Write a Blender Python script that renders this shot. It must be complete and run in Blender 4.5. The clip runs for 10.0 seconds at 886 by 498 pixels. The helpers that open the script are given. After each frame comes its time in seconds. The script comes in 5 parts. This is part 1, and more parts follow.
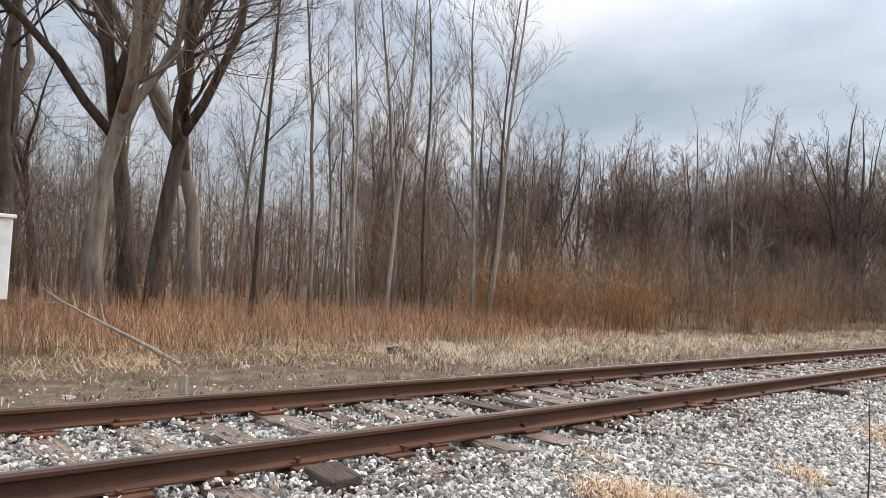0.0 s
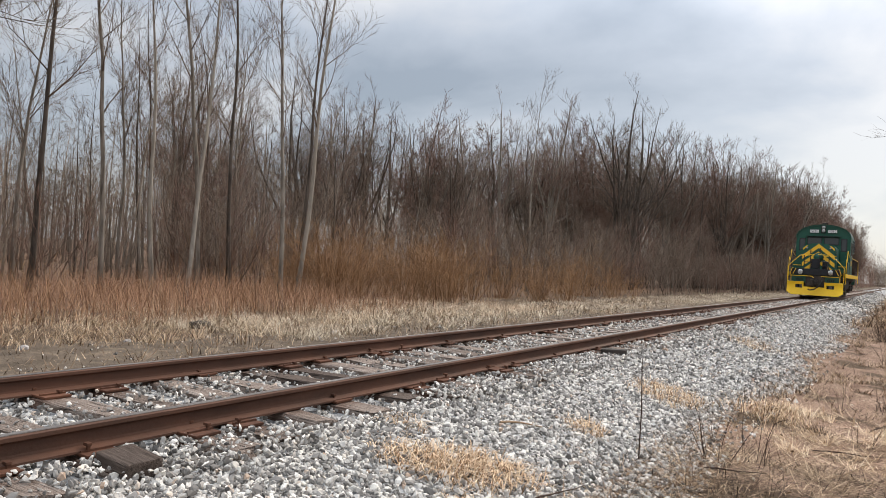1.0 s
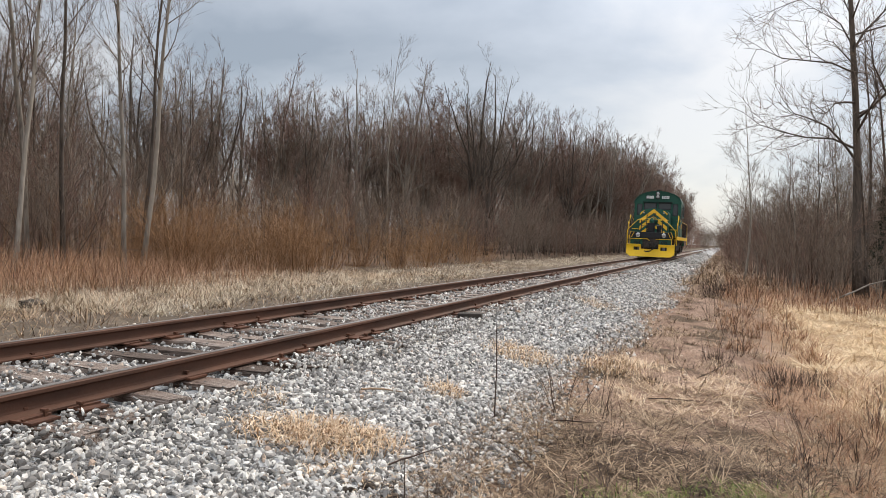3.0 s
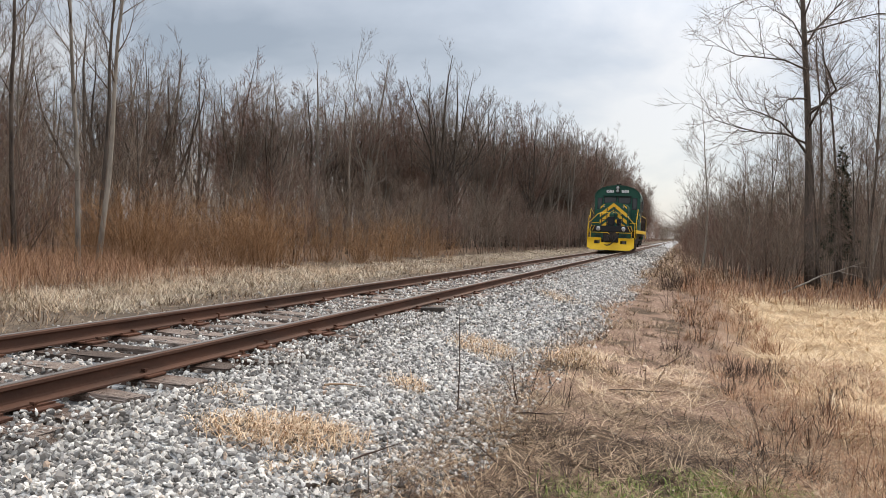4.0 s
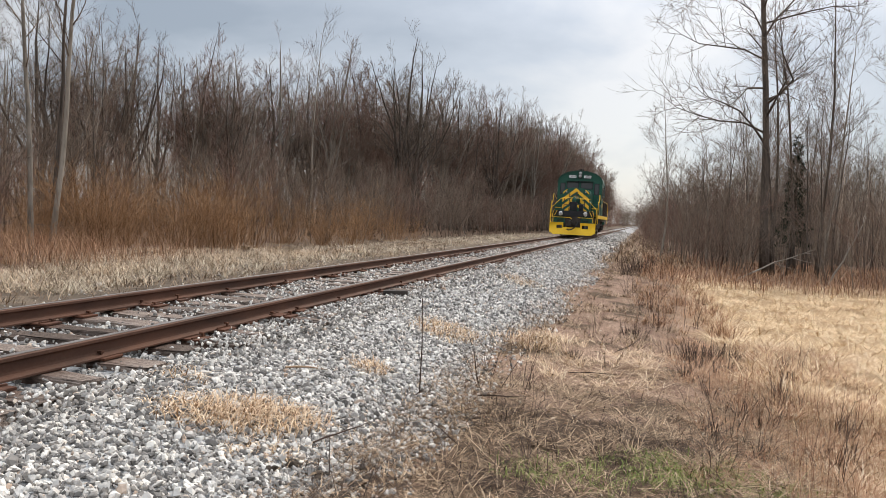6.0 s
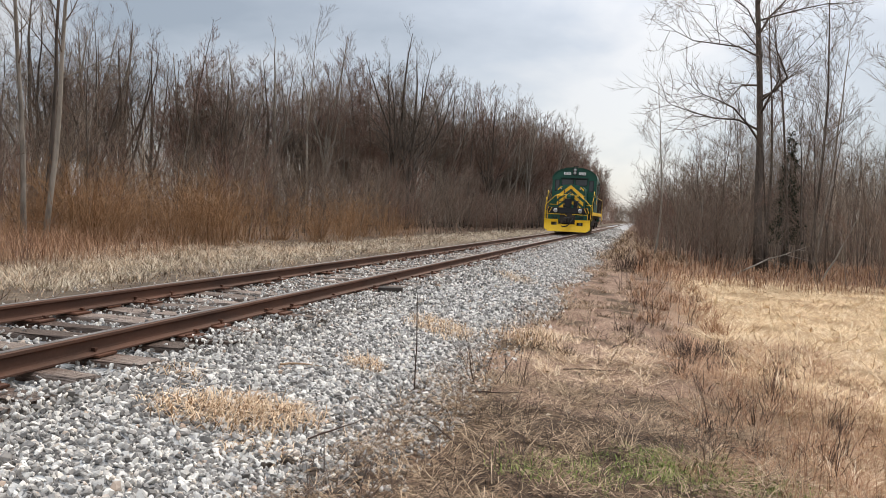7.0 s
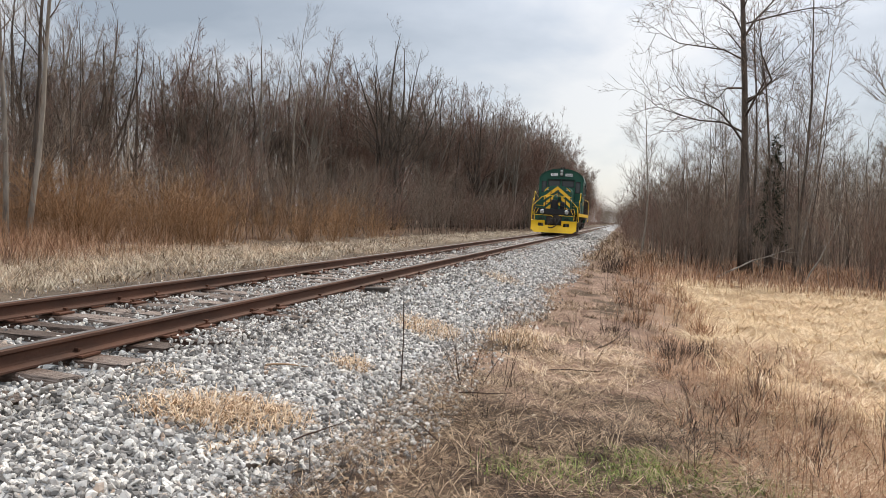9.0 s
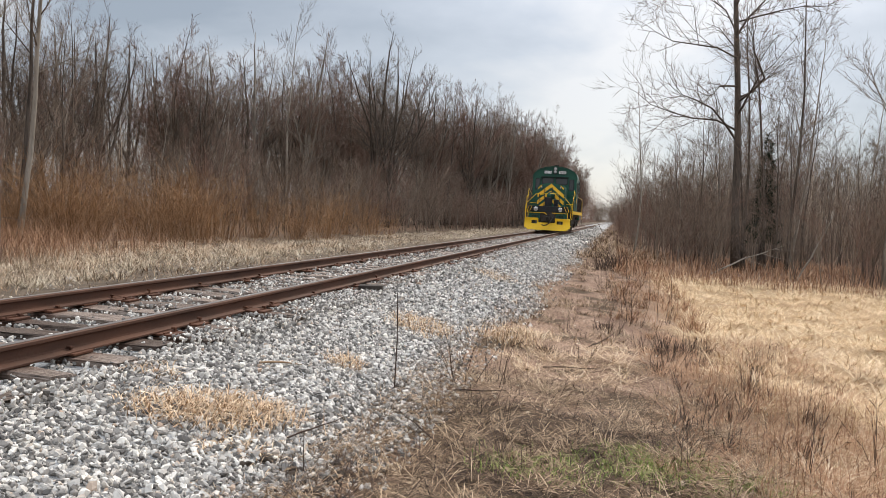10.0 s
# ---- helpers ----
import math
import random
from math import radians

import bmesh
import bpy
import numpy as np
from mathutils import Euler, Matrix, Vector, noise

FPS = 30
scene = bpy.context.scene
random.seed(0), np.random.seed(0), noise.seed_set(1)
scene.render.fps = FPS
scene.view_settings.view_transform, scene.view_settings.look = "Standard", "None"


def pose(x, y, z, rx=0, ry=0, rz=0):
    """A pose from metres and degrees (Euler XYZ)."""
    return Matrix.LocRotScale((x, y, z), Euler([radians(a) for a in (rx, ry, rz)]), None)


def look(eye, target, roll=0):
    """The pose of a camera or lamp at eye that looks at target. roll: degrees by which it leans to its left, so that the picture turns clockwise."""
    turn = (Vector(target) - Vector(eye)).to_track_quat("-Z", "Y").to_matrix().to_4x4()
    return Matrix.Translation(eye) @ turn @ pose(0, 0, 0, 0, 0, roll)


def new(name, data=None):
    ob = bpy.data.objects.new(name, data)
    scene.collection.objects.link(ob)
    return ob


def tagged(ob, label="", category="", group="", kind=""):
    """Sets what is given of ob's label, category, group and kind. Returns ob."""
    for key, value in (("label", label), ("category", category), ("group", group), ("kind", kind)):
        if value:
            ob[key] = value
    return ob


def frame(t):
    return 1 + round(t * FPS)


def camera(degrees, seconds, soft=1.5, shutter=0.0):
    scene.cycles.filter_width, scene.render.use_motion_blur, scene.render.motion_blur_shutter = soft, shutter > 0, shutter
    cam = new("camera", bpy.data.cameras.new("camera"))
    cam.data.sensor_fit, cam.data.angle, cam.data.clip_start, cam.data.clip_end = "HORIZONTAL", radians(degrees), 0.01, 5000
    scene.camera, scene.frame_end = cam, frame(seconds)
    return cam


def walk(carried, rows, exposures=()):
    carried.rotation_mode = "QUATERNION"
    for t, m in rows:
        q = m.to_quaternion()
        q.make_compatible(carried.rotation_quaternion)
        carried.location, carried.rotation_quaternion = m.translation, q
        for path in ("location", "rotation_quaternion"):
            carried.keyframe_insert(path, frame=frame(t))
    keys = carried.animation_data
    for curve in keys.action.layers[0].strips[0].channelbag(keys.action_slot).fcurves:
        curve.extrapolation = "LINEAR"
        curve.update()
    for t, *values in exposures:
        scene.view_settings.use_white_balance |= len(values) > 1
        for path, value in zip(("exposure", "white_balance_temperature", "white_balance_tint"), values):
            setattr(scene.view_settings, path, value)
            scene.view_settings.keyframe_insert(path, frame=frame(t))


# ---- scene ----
cam = camera(63.0, 10.0, soft=0.7)
EYE = (4.359, 0.0, 1.123)
# seconds, turn to the left of the track, pitch, lean
ROWS = [
    (0.0, 47.65, 2.26, 3.28),
    (0.5, 37.85, 1.15, 3.11),
    (1.0, 32.63, 0.83, 3.23),
    (1.5, 28.96, -0.11, 2.98),
    (2.0, 25.25, -1.07, 2.75),
    (2.5, 23.00, -1.12, 2.54),
    (4.0, 18.34, -1.48, 2.09),
    (4.5, 17.00, -1.67, 2.17),
    (5.0, 16.08, -2.19, 2.34),
    (5.5, 15.66, -2.48, 2.60),
    (7.0, 14.95, -2.92, 2.80),
    (7.5, 14.80, -2.78, 2.70),
    (8.0, 14.67, -2.71, 2.53),
    (8.5, 14.38, -2.72, 2.68),
    (9.0, 13.91, -2.82, 3.04),
    (9.5, 13.58, -3.05, 3.24),
    (10.0, 13.41, -2.99, 3.05),
]


def eye_pose(yaw, pitch, lean):
    p, a = radians(pitch), radians(yaw)
    way = Vector((-math.sin(a) * math.cos(p), math.cos(a) * math.cos(p), math.sin(p)))
    return look(EYE, Vector(EYE) + way, lean)


walk(cam, [(t, eye_pose(*r)) for t, *r in ROWS], exposures=[(0.0, 0.42), (0.6, 0.30), (1.2, 0.23), (10.0, 0.23)])

# ---- light ----
world = bpy.data.worlds.new("overcast_sky")
scene.world = world
world.use_nodes = True
wn, wl = world.node_tree.nodes, world.node_tree.links
wn.clear()


def wnode(kind, **kw):
    n = wn.new(kind)
    for k, v in kw.items():
        n.inputs[k.replace("_", " ")].default_value = v
    return n


SUN_EL, SUN_AZ = 38.0, 12.0     # degrees up, and to the right of the track's far end
sky = wn.new("ShaderNodeTexSky")
sky.sky_type, sky.sun_disc = "NISHITA", False
sky.sun_elevation, sky.sun_rotation = radians(SUN_EL), radians(SUN_AZ)
coord = wn.new("ShaderNodeTexCoord")
flat = wn.new("ShaderNodeMapping")
flat.inputs["Scale"].default_value = (1.0, 1.0, 2.3)
flat.inputs["Location"].default_value = (0.35, 0.1, 0.55)
wl.new(coord.outputs["Generated"], flat.inputs["Vector"])
big = wnode("ShaderNodeTexNoise", Scale=1.9, Detail=7.0, Roughness=0.5, Distortion=0.2)
wl.new(flat.outputs[0], big.inputs["Vector"])
ramp = wn.new("ShaderNodeValToRGB")
cr = ramp.color_ramp
cr.elements[0].position, cr.elements[0].color = 0.40, (0.50, 0.56, 0.64, 1)
cr.elements[1].position, cr.elements[1].color = 0.60, (1.0, 1.0, 1.01, 1)
mid = cr.elements.new(0.50)
mid.color = (0.71, 0.765, 0.845, 1)
wl.new(big.outputs["Fac"], ramp.inputs["Fac"])
# the cloud is thinner round the hidden sun
dotn = wn.new("ShaderNodeVectorMath")
dotn.operation = "DOT_PRODUCT"
sun_way = Vector((math.sin(radians(SUN_AZ)) * math.cos(radians(SUN_EL)), math.cos(radians(SUN_AZ)) * math.cos(radians(SUN_EL)), math.sin(radians(SUN_EL))))
dotn.inputs[1].default_value = sun_way
wl.new(coord.outputs["Generated"], dotn.inputs[0])
thin = wn.new("ShaderNodeMapRange")
thin.interpolation_type = "SMOOTHSTEP"
for k, v in (("From Min", 0.70), ("From Max", 1.0), ("To Min", 0.98), ("To Max", 1.32)):
    thin.inputs[k].default_value = v
wl.new(dotn.outputs["Value"], thin.inputs["Value"])
cloud = wn.new("ShaderNodeVectorMath")
cloud.operation = "SCALE"
wl.new(ramp.outputs["Color"], cloud.inputs[0])
# an overcast sky is about three times as bright overhead as at the horizon
updot = wn.new("ShaderNodeSeparateXYZ")
wl.new(coord.outputs["Generated"], updot.inputs[0])
rise = wn.new("ShaderNodeMapRange")
rise.interpolation_type = "SMOOTHSTEP"
for k, v in (("From Min", 0.22), ("From Max", 0.85), ("To Min", 1.0), ("To Max", 4.3)):
    rise.inputs[k].default_value = v
wl.new(updot.outputs[2], rise.inputs["Value"])
gain = wn.new("ShaderNodeMath")
gain.operation = "MULTIPLY"
wl.new(thin.outputs[0], gain.inputs[0])
wl.new(rise.outputs[0], gain.inputs[1])
wl.new(gain.outputs[0], cloud.inputs["Scale"])
bg_sky, bg_cloud, both = wn.new("ShaderNodeBackground"), wn.new("ShaderNodeBackground"), wn.new("ShaderNodeAddShader")
bg_sky.inputs["Strength"].default_value = 0.02
bg_cloud.inputs["Strength"].default_value = 0.50
wl.new(sky.outputs[0], bg_sky.inputs["Color"])
wl.new(cloud.outputs[0], bg_cloud.inputs["Color"])
wl.new(bg_sky.outputs[0], both.inputs[0])
wl.new(bg_cloud.outputs[0], both.inputs[1])
wout = wn.new("ShaderNodeOutputWorld")
wl.new(both.outputs[0], wout.inputs["Surface"])

sun = new("sun", bpy.data.lights.new("sun", "SUN"))
sun.data.energy, sun.data.angle, sun.data.color = 2.4, radians(22), (1.0, 0.865, 0.70)
sun.matrix_world = look(sun_way * 100, (0, 0, 0))


# ---- materials ----
class Mat:
    """A node material: colours by noise at two scales, wear, bump."""

    def __init__(self, name, rough=0.8, metal=0.0, spec=0.3):
        self.m = bpy.data.materials.new(name)
        self.m.use_nodes = True
        self.n, self.l = self.m.node_tree.nodes, self.m.node_tree.links
        self.b = self.n["Principled BSDF"]
        self.b.inputs["Roughness"].default_value = rough
        self.b.inputs["Metallic"].default_value = metal
        self.b.inputs["Specular IOR Level"].default_value = spec
        self.tc = self.n.new("ShaderNodeTexCoord").outputs["Object"]

    def noise(self, scale, detail=4.0, rough=0.55, stretch=None, dist=0.0, vec=None):
        t = self.n.new("ShaderNodeTexNoise")
        t.inputs["Scale"].default_value, t.inputs["Detail"].default_value = scale, detail
        t.inputs["Roughness"].default_value, t.inputs["Distortion"].default_value = rough, dist
        v = vec or self.tc
        if stretch:
            mp = self.n.new("ShaderNodeMapping")
            mp.inputs["Scale"].default_value = stretch
            self.l.new(v, mp.inputs["Vector"])
            v = mp.outputs[0]
        self.l.new(v, t.inputs["Vector"])
        return t.outputs["Fac"]

    def ramp(self, fac, *stops):
        r = self.n.new("ShaderNodeValToRGB")
        e = r.color_ramp.elements
        e[0].position, e[0].color = stops[0][0], (*stops[0][1], 1)
        e[1].position, e[1].color = stops[-1][0], (*stops[-1][1], 1)
        for p, c in stops[1:-1]:
            e.new(p).color = (*c, 1)
        self.l.new(fac, r.inputs["Fac"])
        return r.outputs["Color"]

    def mix(self, fac, a, b, mode="MIX"):
        x = self.n.new("ShaderNodeMix")
        x.data_type, x.blend_type = "RGBA", mode
        for sock, v in ((0, fac), (6, a), (7, b)):
            if isinstance(v, (int, float)):
                x.inputs[sock].default_value = v
            elif isinstance(v, tuple):
                x.inputs[sock].default_value = (*v, 1)
            else:
                self.l.new(v, x.inputs[sock])
        return x.outputs[2]

    def math(self, op, a, b=0.0, c=0.0):
        x = self.n.new("ShaderNodeMath")
        x.operation = op
        for i, v in enumerate((a, b, c)):
            if isinstance(v, (int, float)):
                x.inputs[i].default_value = v
            else:
                self.l.new(v, x.inputs[i])
        return x.outputs[0]

    def step(self, v, lo, hi):
        x = self.n.new("ShaderNodeMapRange")
        x.interpolation_type = "SMOOTHSTEP"
        x.inputs["From Min"].default_value, x.inputs["From Max"].default_value = lo, hi
        self.l.new(v, x.inputs["Value"])
        return x.outputs[0]

    def island(self):
        return self.n.new("ShaderNodeNewGeometry").outputs["Random Per Island"]

    def piece(self):
        return self.n.new("ShaderNodeObjectInfo").outputs["Random"]

    def colour(self, c):
        if isinstance(c, tuple):
            self.b.inputs["Base Color"].default_value = (*c, 1)
        else:
            self.l.new(c, self.b.inputs["Base Color"])
        return self

    def bump(self, height, dist=0.01, strength=0.6):
        x = self.n.new("ShaderNodeBump")
        x.inputs["Distance"].default_value, x.inputs["Strength"].default_value = dist, strength
        self.l.new(height, x.inputs["Height"])
        self.l.new(x.outputs[0], self.b.inputs["Normal"])
        return self

    def gloss(self, fac, lo, hi):
        x = self.n.new("ShaderNodeMapRange")
        x.inputs["To Min"].default_value, x.inputs["To Max"].default_value = lo, hi
        self.l.new(fac, x.inputs["Value"])
        self.l.new(x.outputs[0], self.b.inputs["Roughness"])
        return self


def painted(name, c, dirt=(0.06, 0.045, 0.035), rough=0.38, amount=0.5):
    m = Mat(name, rough, 0.0, 0.45)
    big, fine = m.noise(1.3, 6, 0.6), m.noise(14, 5, 0.65)
    tone = m.mix(big, tuple(v * 0.82 for v in c), tuple(min(1, v * 1.12) for v in c))
    streak = m.step(m.noise(3.2, 7, 0.65, (3.5, 3.5, 0.5)), 0.60, 0.78)
    m.colour(m.mix(m.math("MULTIPLY", streak, amount), tone, dirt))
    m.gloss(fine, rough - 0.06, rough + 0.25)
    return m.bump(fine, 0.002, 0.25).m


def plain(name, c, rough=0.6, metal=0.0, vary=0.3, scale=6.0, bump=0.003):
    m = Mat(name, rough, metal, 0.3)
    n = m.noise(scale, 6, 0.62)
    m.colour(m.ramp(n, (0.3, tuple(v * (1 - vary) for v in c)), (0.7, tuple(min(1, v * (1 + vary)) for v in c))))
    m.gloss(n, max(0.03, rough - 0.12), min(1, rough + 0.12))
    return m.bump(m.noise(scale * 5, 4), bump, 0.5).m


def fibre(name, *cols, rough=0.85, translucent=0.0):
    """Grass, twigs and leaves: each piece its own tone out of a range, with patches."""
    m = Mat(name, rough, 0, 0.15)
    k = len(cols) - 1
    c = m.ramp(m.island(), *[(0.05 + 0.9 * i / k, col) for i, col in enumerate(cols)])
    patch = m.noise(0.5, 3)
    return m.colour(m.mix(patch, m.mix(0.35, c, (0.0, 0.0, 0.0)), c)).m


GREEN = painted("green_paint", (0.006, 0.070, 0.043), dirt=(0.02, 0.045, 0.034), amount=0.45)
YELLOW = painted("yellow_paint", (0.86, 0.53, 0.016), dirt=(0.42, 0.22, 0.04), amount=0.4)
STRIPE = painted("chevron_yellow_paint", (0.80, 0.46, 0.025), dirt=(0.4, 0.2, 0.04), amount=0.35)
BLACK = plain("sooty_black_paint", (0.014, 0.014, 0.016), 0.5)
GRIME = plain("greasy_underframe_dirt", (0.045, 0.036, 0.030), 0.85, vary=0.5)
STEEL = plain("worn_wheel_steel", (0.20, 0.18, 0.16), 0.45, 0.8)
CHROME = plain("lamp_rim_metal", (0.55, 0.55, 0.53), 0.28, 0.9, 0.15)
WHITE = plain("white_paint", (0.74, 0.74, 0.72), 0.5, vary=0.12)
RUBBER = plain("hose_rubber", (0.02, 0.019, 0.018), 0.75)
BARS = plain("dark_lettering", (0.02, 0.02, 0.022), 0.6)
GLASS = Mat("cab_window_glass", 0.06, 0.0, 0.6).colour((0.02, 0.024, 0.028)).m
LENS = Mat("lamp_lens", 0.12, 0.0, 0.7).colour((0.34, 0.34, 0.32)).m

m = Mat("rusty_rail", 0.75, 0.25, 0.3)
rn, rf = m.noise(2.0, 6, 0.6, (3, 0.6, 3)), m.noise(45, 5)
m.colour(m.mix(m.math("MULTIPLY", rf, 0.55), m.ramp(rn, (0.32, (0.050, 0.022, 0.014)), (0.68, (0.125, 0.052, 0.030))), (0.10, 0.062, 0.045)))
RUST = m.bump(rf, 0.003, 0.6).m
m = Mat("rolled_rail_head", 0.42, 0.75, 0.4)
m.colour(m.ramp(m.noise(3.0, 6, 0.6, (6, 0.5, 1)), (0.35, (0.13, 0.105, 0.09)), (0.7, (0.26, 0.235, 0.215))))
HEAD = m.m
m = Mat("rusty_plate", 0.85, 0.15, 0.2)
rf = m.noise(30, 5)
m.colour(m.mix(m.piece(), m.ramp(rf, (0.3, (0.045, 0.022, 0.015)), (0.7, (0.115, 0.052, 0.032))), (0.12, 0.052, 0.03)))
PLATE = m.bump(rf, 0.003, 0.7).m
m = Mat("weathered_tie_wood", 0.95, 0, 0.1)
gr, sp = m.noise(5, 8, 0.7, (0.8, 14, 14)), m.noise(2.4, 4)
tone = m.ramp(gr, (0.36, (0.022, 0.016, 0.013)), (0.44, (0.20, 0.150, 0.122)), (0.70, (0.46, 0.385, 0.33)))
tone = m.mix(m.math("MULTIPLY", m.step(m.piece(), 0.55, 1.0), 0.8), tone, m.ramp(gr, (0.3, (0.018, 0.013, 0.011)), (0.7, (0.085, 0.055, 0.042))))
sx = m.n.new("ShaderNodeSeparateXYZ")
m.l.new(m.tc, sx.inputs[0])
near_plate = m.step(m.math("ADD", m.math("ABSOLUTE", m.math("SUBTRACT", m.math("ABSOLUTE", sx.outputs[0]), 0.7515)), m.math("MULTIPLY", sp, 0.35)), 0.52, 0.22)
tone = m.mix(m.math("MULTIPLY", near_plate, 0.75), tone, m.ramp(gr, (0.3, (0.035, 0.016, 0.011)), (0.7, (0.16, 0.075, 0.045))))
m.colour(m.mix(m.math("MULTIPLY", sp, 0.15), tone, (0.33, 0.29, 0.26)))
TIE = m.bump(gr, 0.03, 1.0).m
m = Mat("crushed_limestone", 0.9, 0, 0.2)
sc = m.ramp(m.island(), (0.0, (0.050, 0.045, 0.041)), (0.26, (0.20, 0.183, 0.166)), (0.55, (0.45, 0.42, 0.382)), (0.84, (0.76, 0.715, 0.655)), (0.93, (0.82, 0.77, 0.69)), (1.0, (0.42, 0.29, 0.20)))
m.colour(m.mix(m.math("MULTIPLY", m.noise(60, 4), 0.4), sc, (0.34, 0.32, 0.30)))
STONE = m.bump(m.noise(90, 4), 0.003, 0.5).m


def bark(name, lo, hi, moss=0.0):
    m = Mat(name, 0.95, 0, 0.1)
    g = m.noise(9, 6, 0.65, (1, 1, 0.16))
    c = m.ramp(g, (0.3, lo), (0.72, hi))
    c = m.mix(m.math("MULTIPLY", m.step(m.noise(1.1, 4), 0.45, 0.7), 0.5), c, tuple(0.5 * (a + b) * 1.25 for a, b in zip(lo, hi)))
    return m.colour(c).bump(g, 0.02, 0.8).m


BARK_GREY = bark("grey_bark", (0.10, 0.085, 0.070), (0.33, 0.285, 0.235))
BARK_DARK = bark("dark_bark", (0.036, 0.029, 0.025), (0.150, 0.122, 0.100))
BARK_PALE = bark("pale_bark", (0.15, 0.13, 0.105), (0.42, 0.37, 0.31))
TWIG = fibre("bare_twigs", (0.112, 0.083, 0.062), (0.205, 0.155, 0.117), (0.33, 0.256, 0.195))
TWIG_RED = fibre("reddish_budding_twigs", (0.135, 0.081, 0.060), (0.235, 0.148, 0.112), (0.34, 0.225, 0.172))
STRAW_GREY = fibre("weathered_straw", (0.22, 0.165, 0.11), (0.50, 0.40, 0.285), (0.80, 0.69, 0.53))
BRUSH = fibre("brown_brush_stems", (0.20, 0.108, 0.052), (0.38, 0.213, 0.104), (0.52, 0.325, 0.18))
STEM = fibre("dark_dead_stems", (0.035, 0.024, 0.019), (0.065, 0.042, 0.032), (0.11, 0.070, 0.050))
STRAW = fibre("dry_straw", (0.28, 0.175, 0.10), (0.60, 0.43, 0.28), (0.88, 0.71, 0.51))
STRAW_PALE = fibre("bleached_straw", (0.34, 0.215, 0.125), (0.68, 0.48, 0.31), (0.88, 0.70, 0.50))
STRAW_GOLD = fibre("golden_straw", (0.40, 0.245, 0.12), (0.86, 0.62, 0.37), (0.98, 0.81, 0.56))
STRAW_DULL = fibre("dull_dead_grass", (0.060, 0.037, 0.023), (0.25, 0.160, 0.098), (0.70, 0.52, 0.35))
STRAW_RED = fibre("russet_dead_grass", (0.17, 0.080, 0.045), (0.40, 0.215, 0.125), (0.64, 0.41, 0.25))
GRASS_GREEN = fibre("fresh_grass", (0.10, 0.15, 0.028), (0.23, 0.31, 0.065), (0.42, 0.43, 0.16))
NEEDLES = fibre("conifer_needles", (0.012, 0.022, 0.014), (0.022, 0.036, 0.020), (0.034, 0.046, 0.028))
DRYLEAF = fibre("fallen_leaves", (0.20, 0.12, 0.07), (0.38, 0.27, 0.17), (0.66, 0.58, 0.46))

# ---- plan ----
BEND = 0.0                      # the track runs straight ahead


def track_x(y):
    y = np.asarray(y, float)
    return np.where(y < 0, 0.0, np.where(y < 160, -BEND * y * y, -BEND * 160 * 160 - 2 * BEND * 160 * (y - 160)))


def track_pose(y, z=0.0):
    slope = 0 if y < 0 else 2 * BEND * min(y, 160)
    return pose(float(track_x(y)), y, z, 0, 0, math.degrees(math.atan(slope)))


def ground_z(x, y):
    u = np.asarray(x, float) - track_x(y)
    return np.interp(u, [-90, -30, -6.5, -3.0, -1.75, -1.3, 1.3, 1.55, 2.7, 3.4, 5.0, 7.5, 12, 90], [-0.5, -0.42, -0.34, -0.22, -0.16, -0.05, -0.05, -0.10, -0.38, -0.44, -0.53, -0.66, -0.7, -0.8])


def lumps(x, y):
    return 0.045 * np.sin(x * 1.7 + 0.6 * y) * np.sin(y * 1.3 - 0.4 * x) + 0.02 * np.sin(3.9 * x + 1.1) * np.sin(4.3 * y)


def surface(x, y):
    x, y = np.asarray(x, float), np.asarray(y, float)
    u = np.abs(x - track_x(y))
    return ground_z(x, y) + lumps(x, y) * np.clip((u - 2.2) / 1.5, 0, 1)


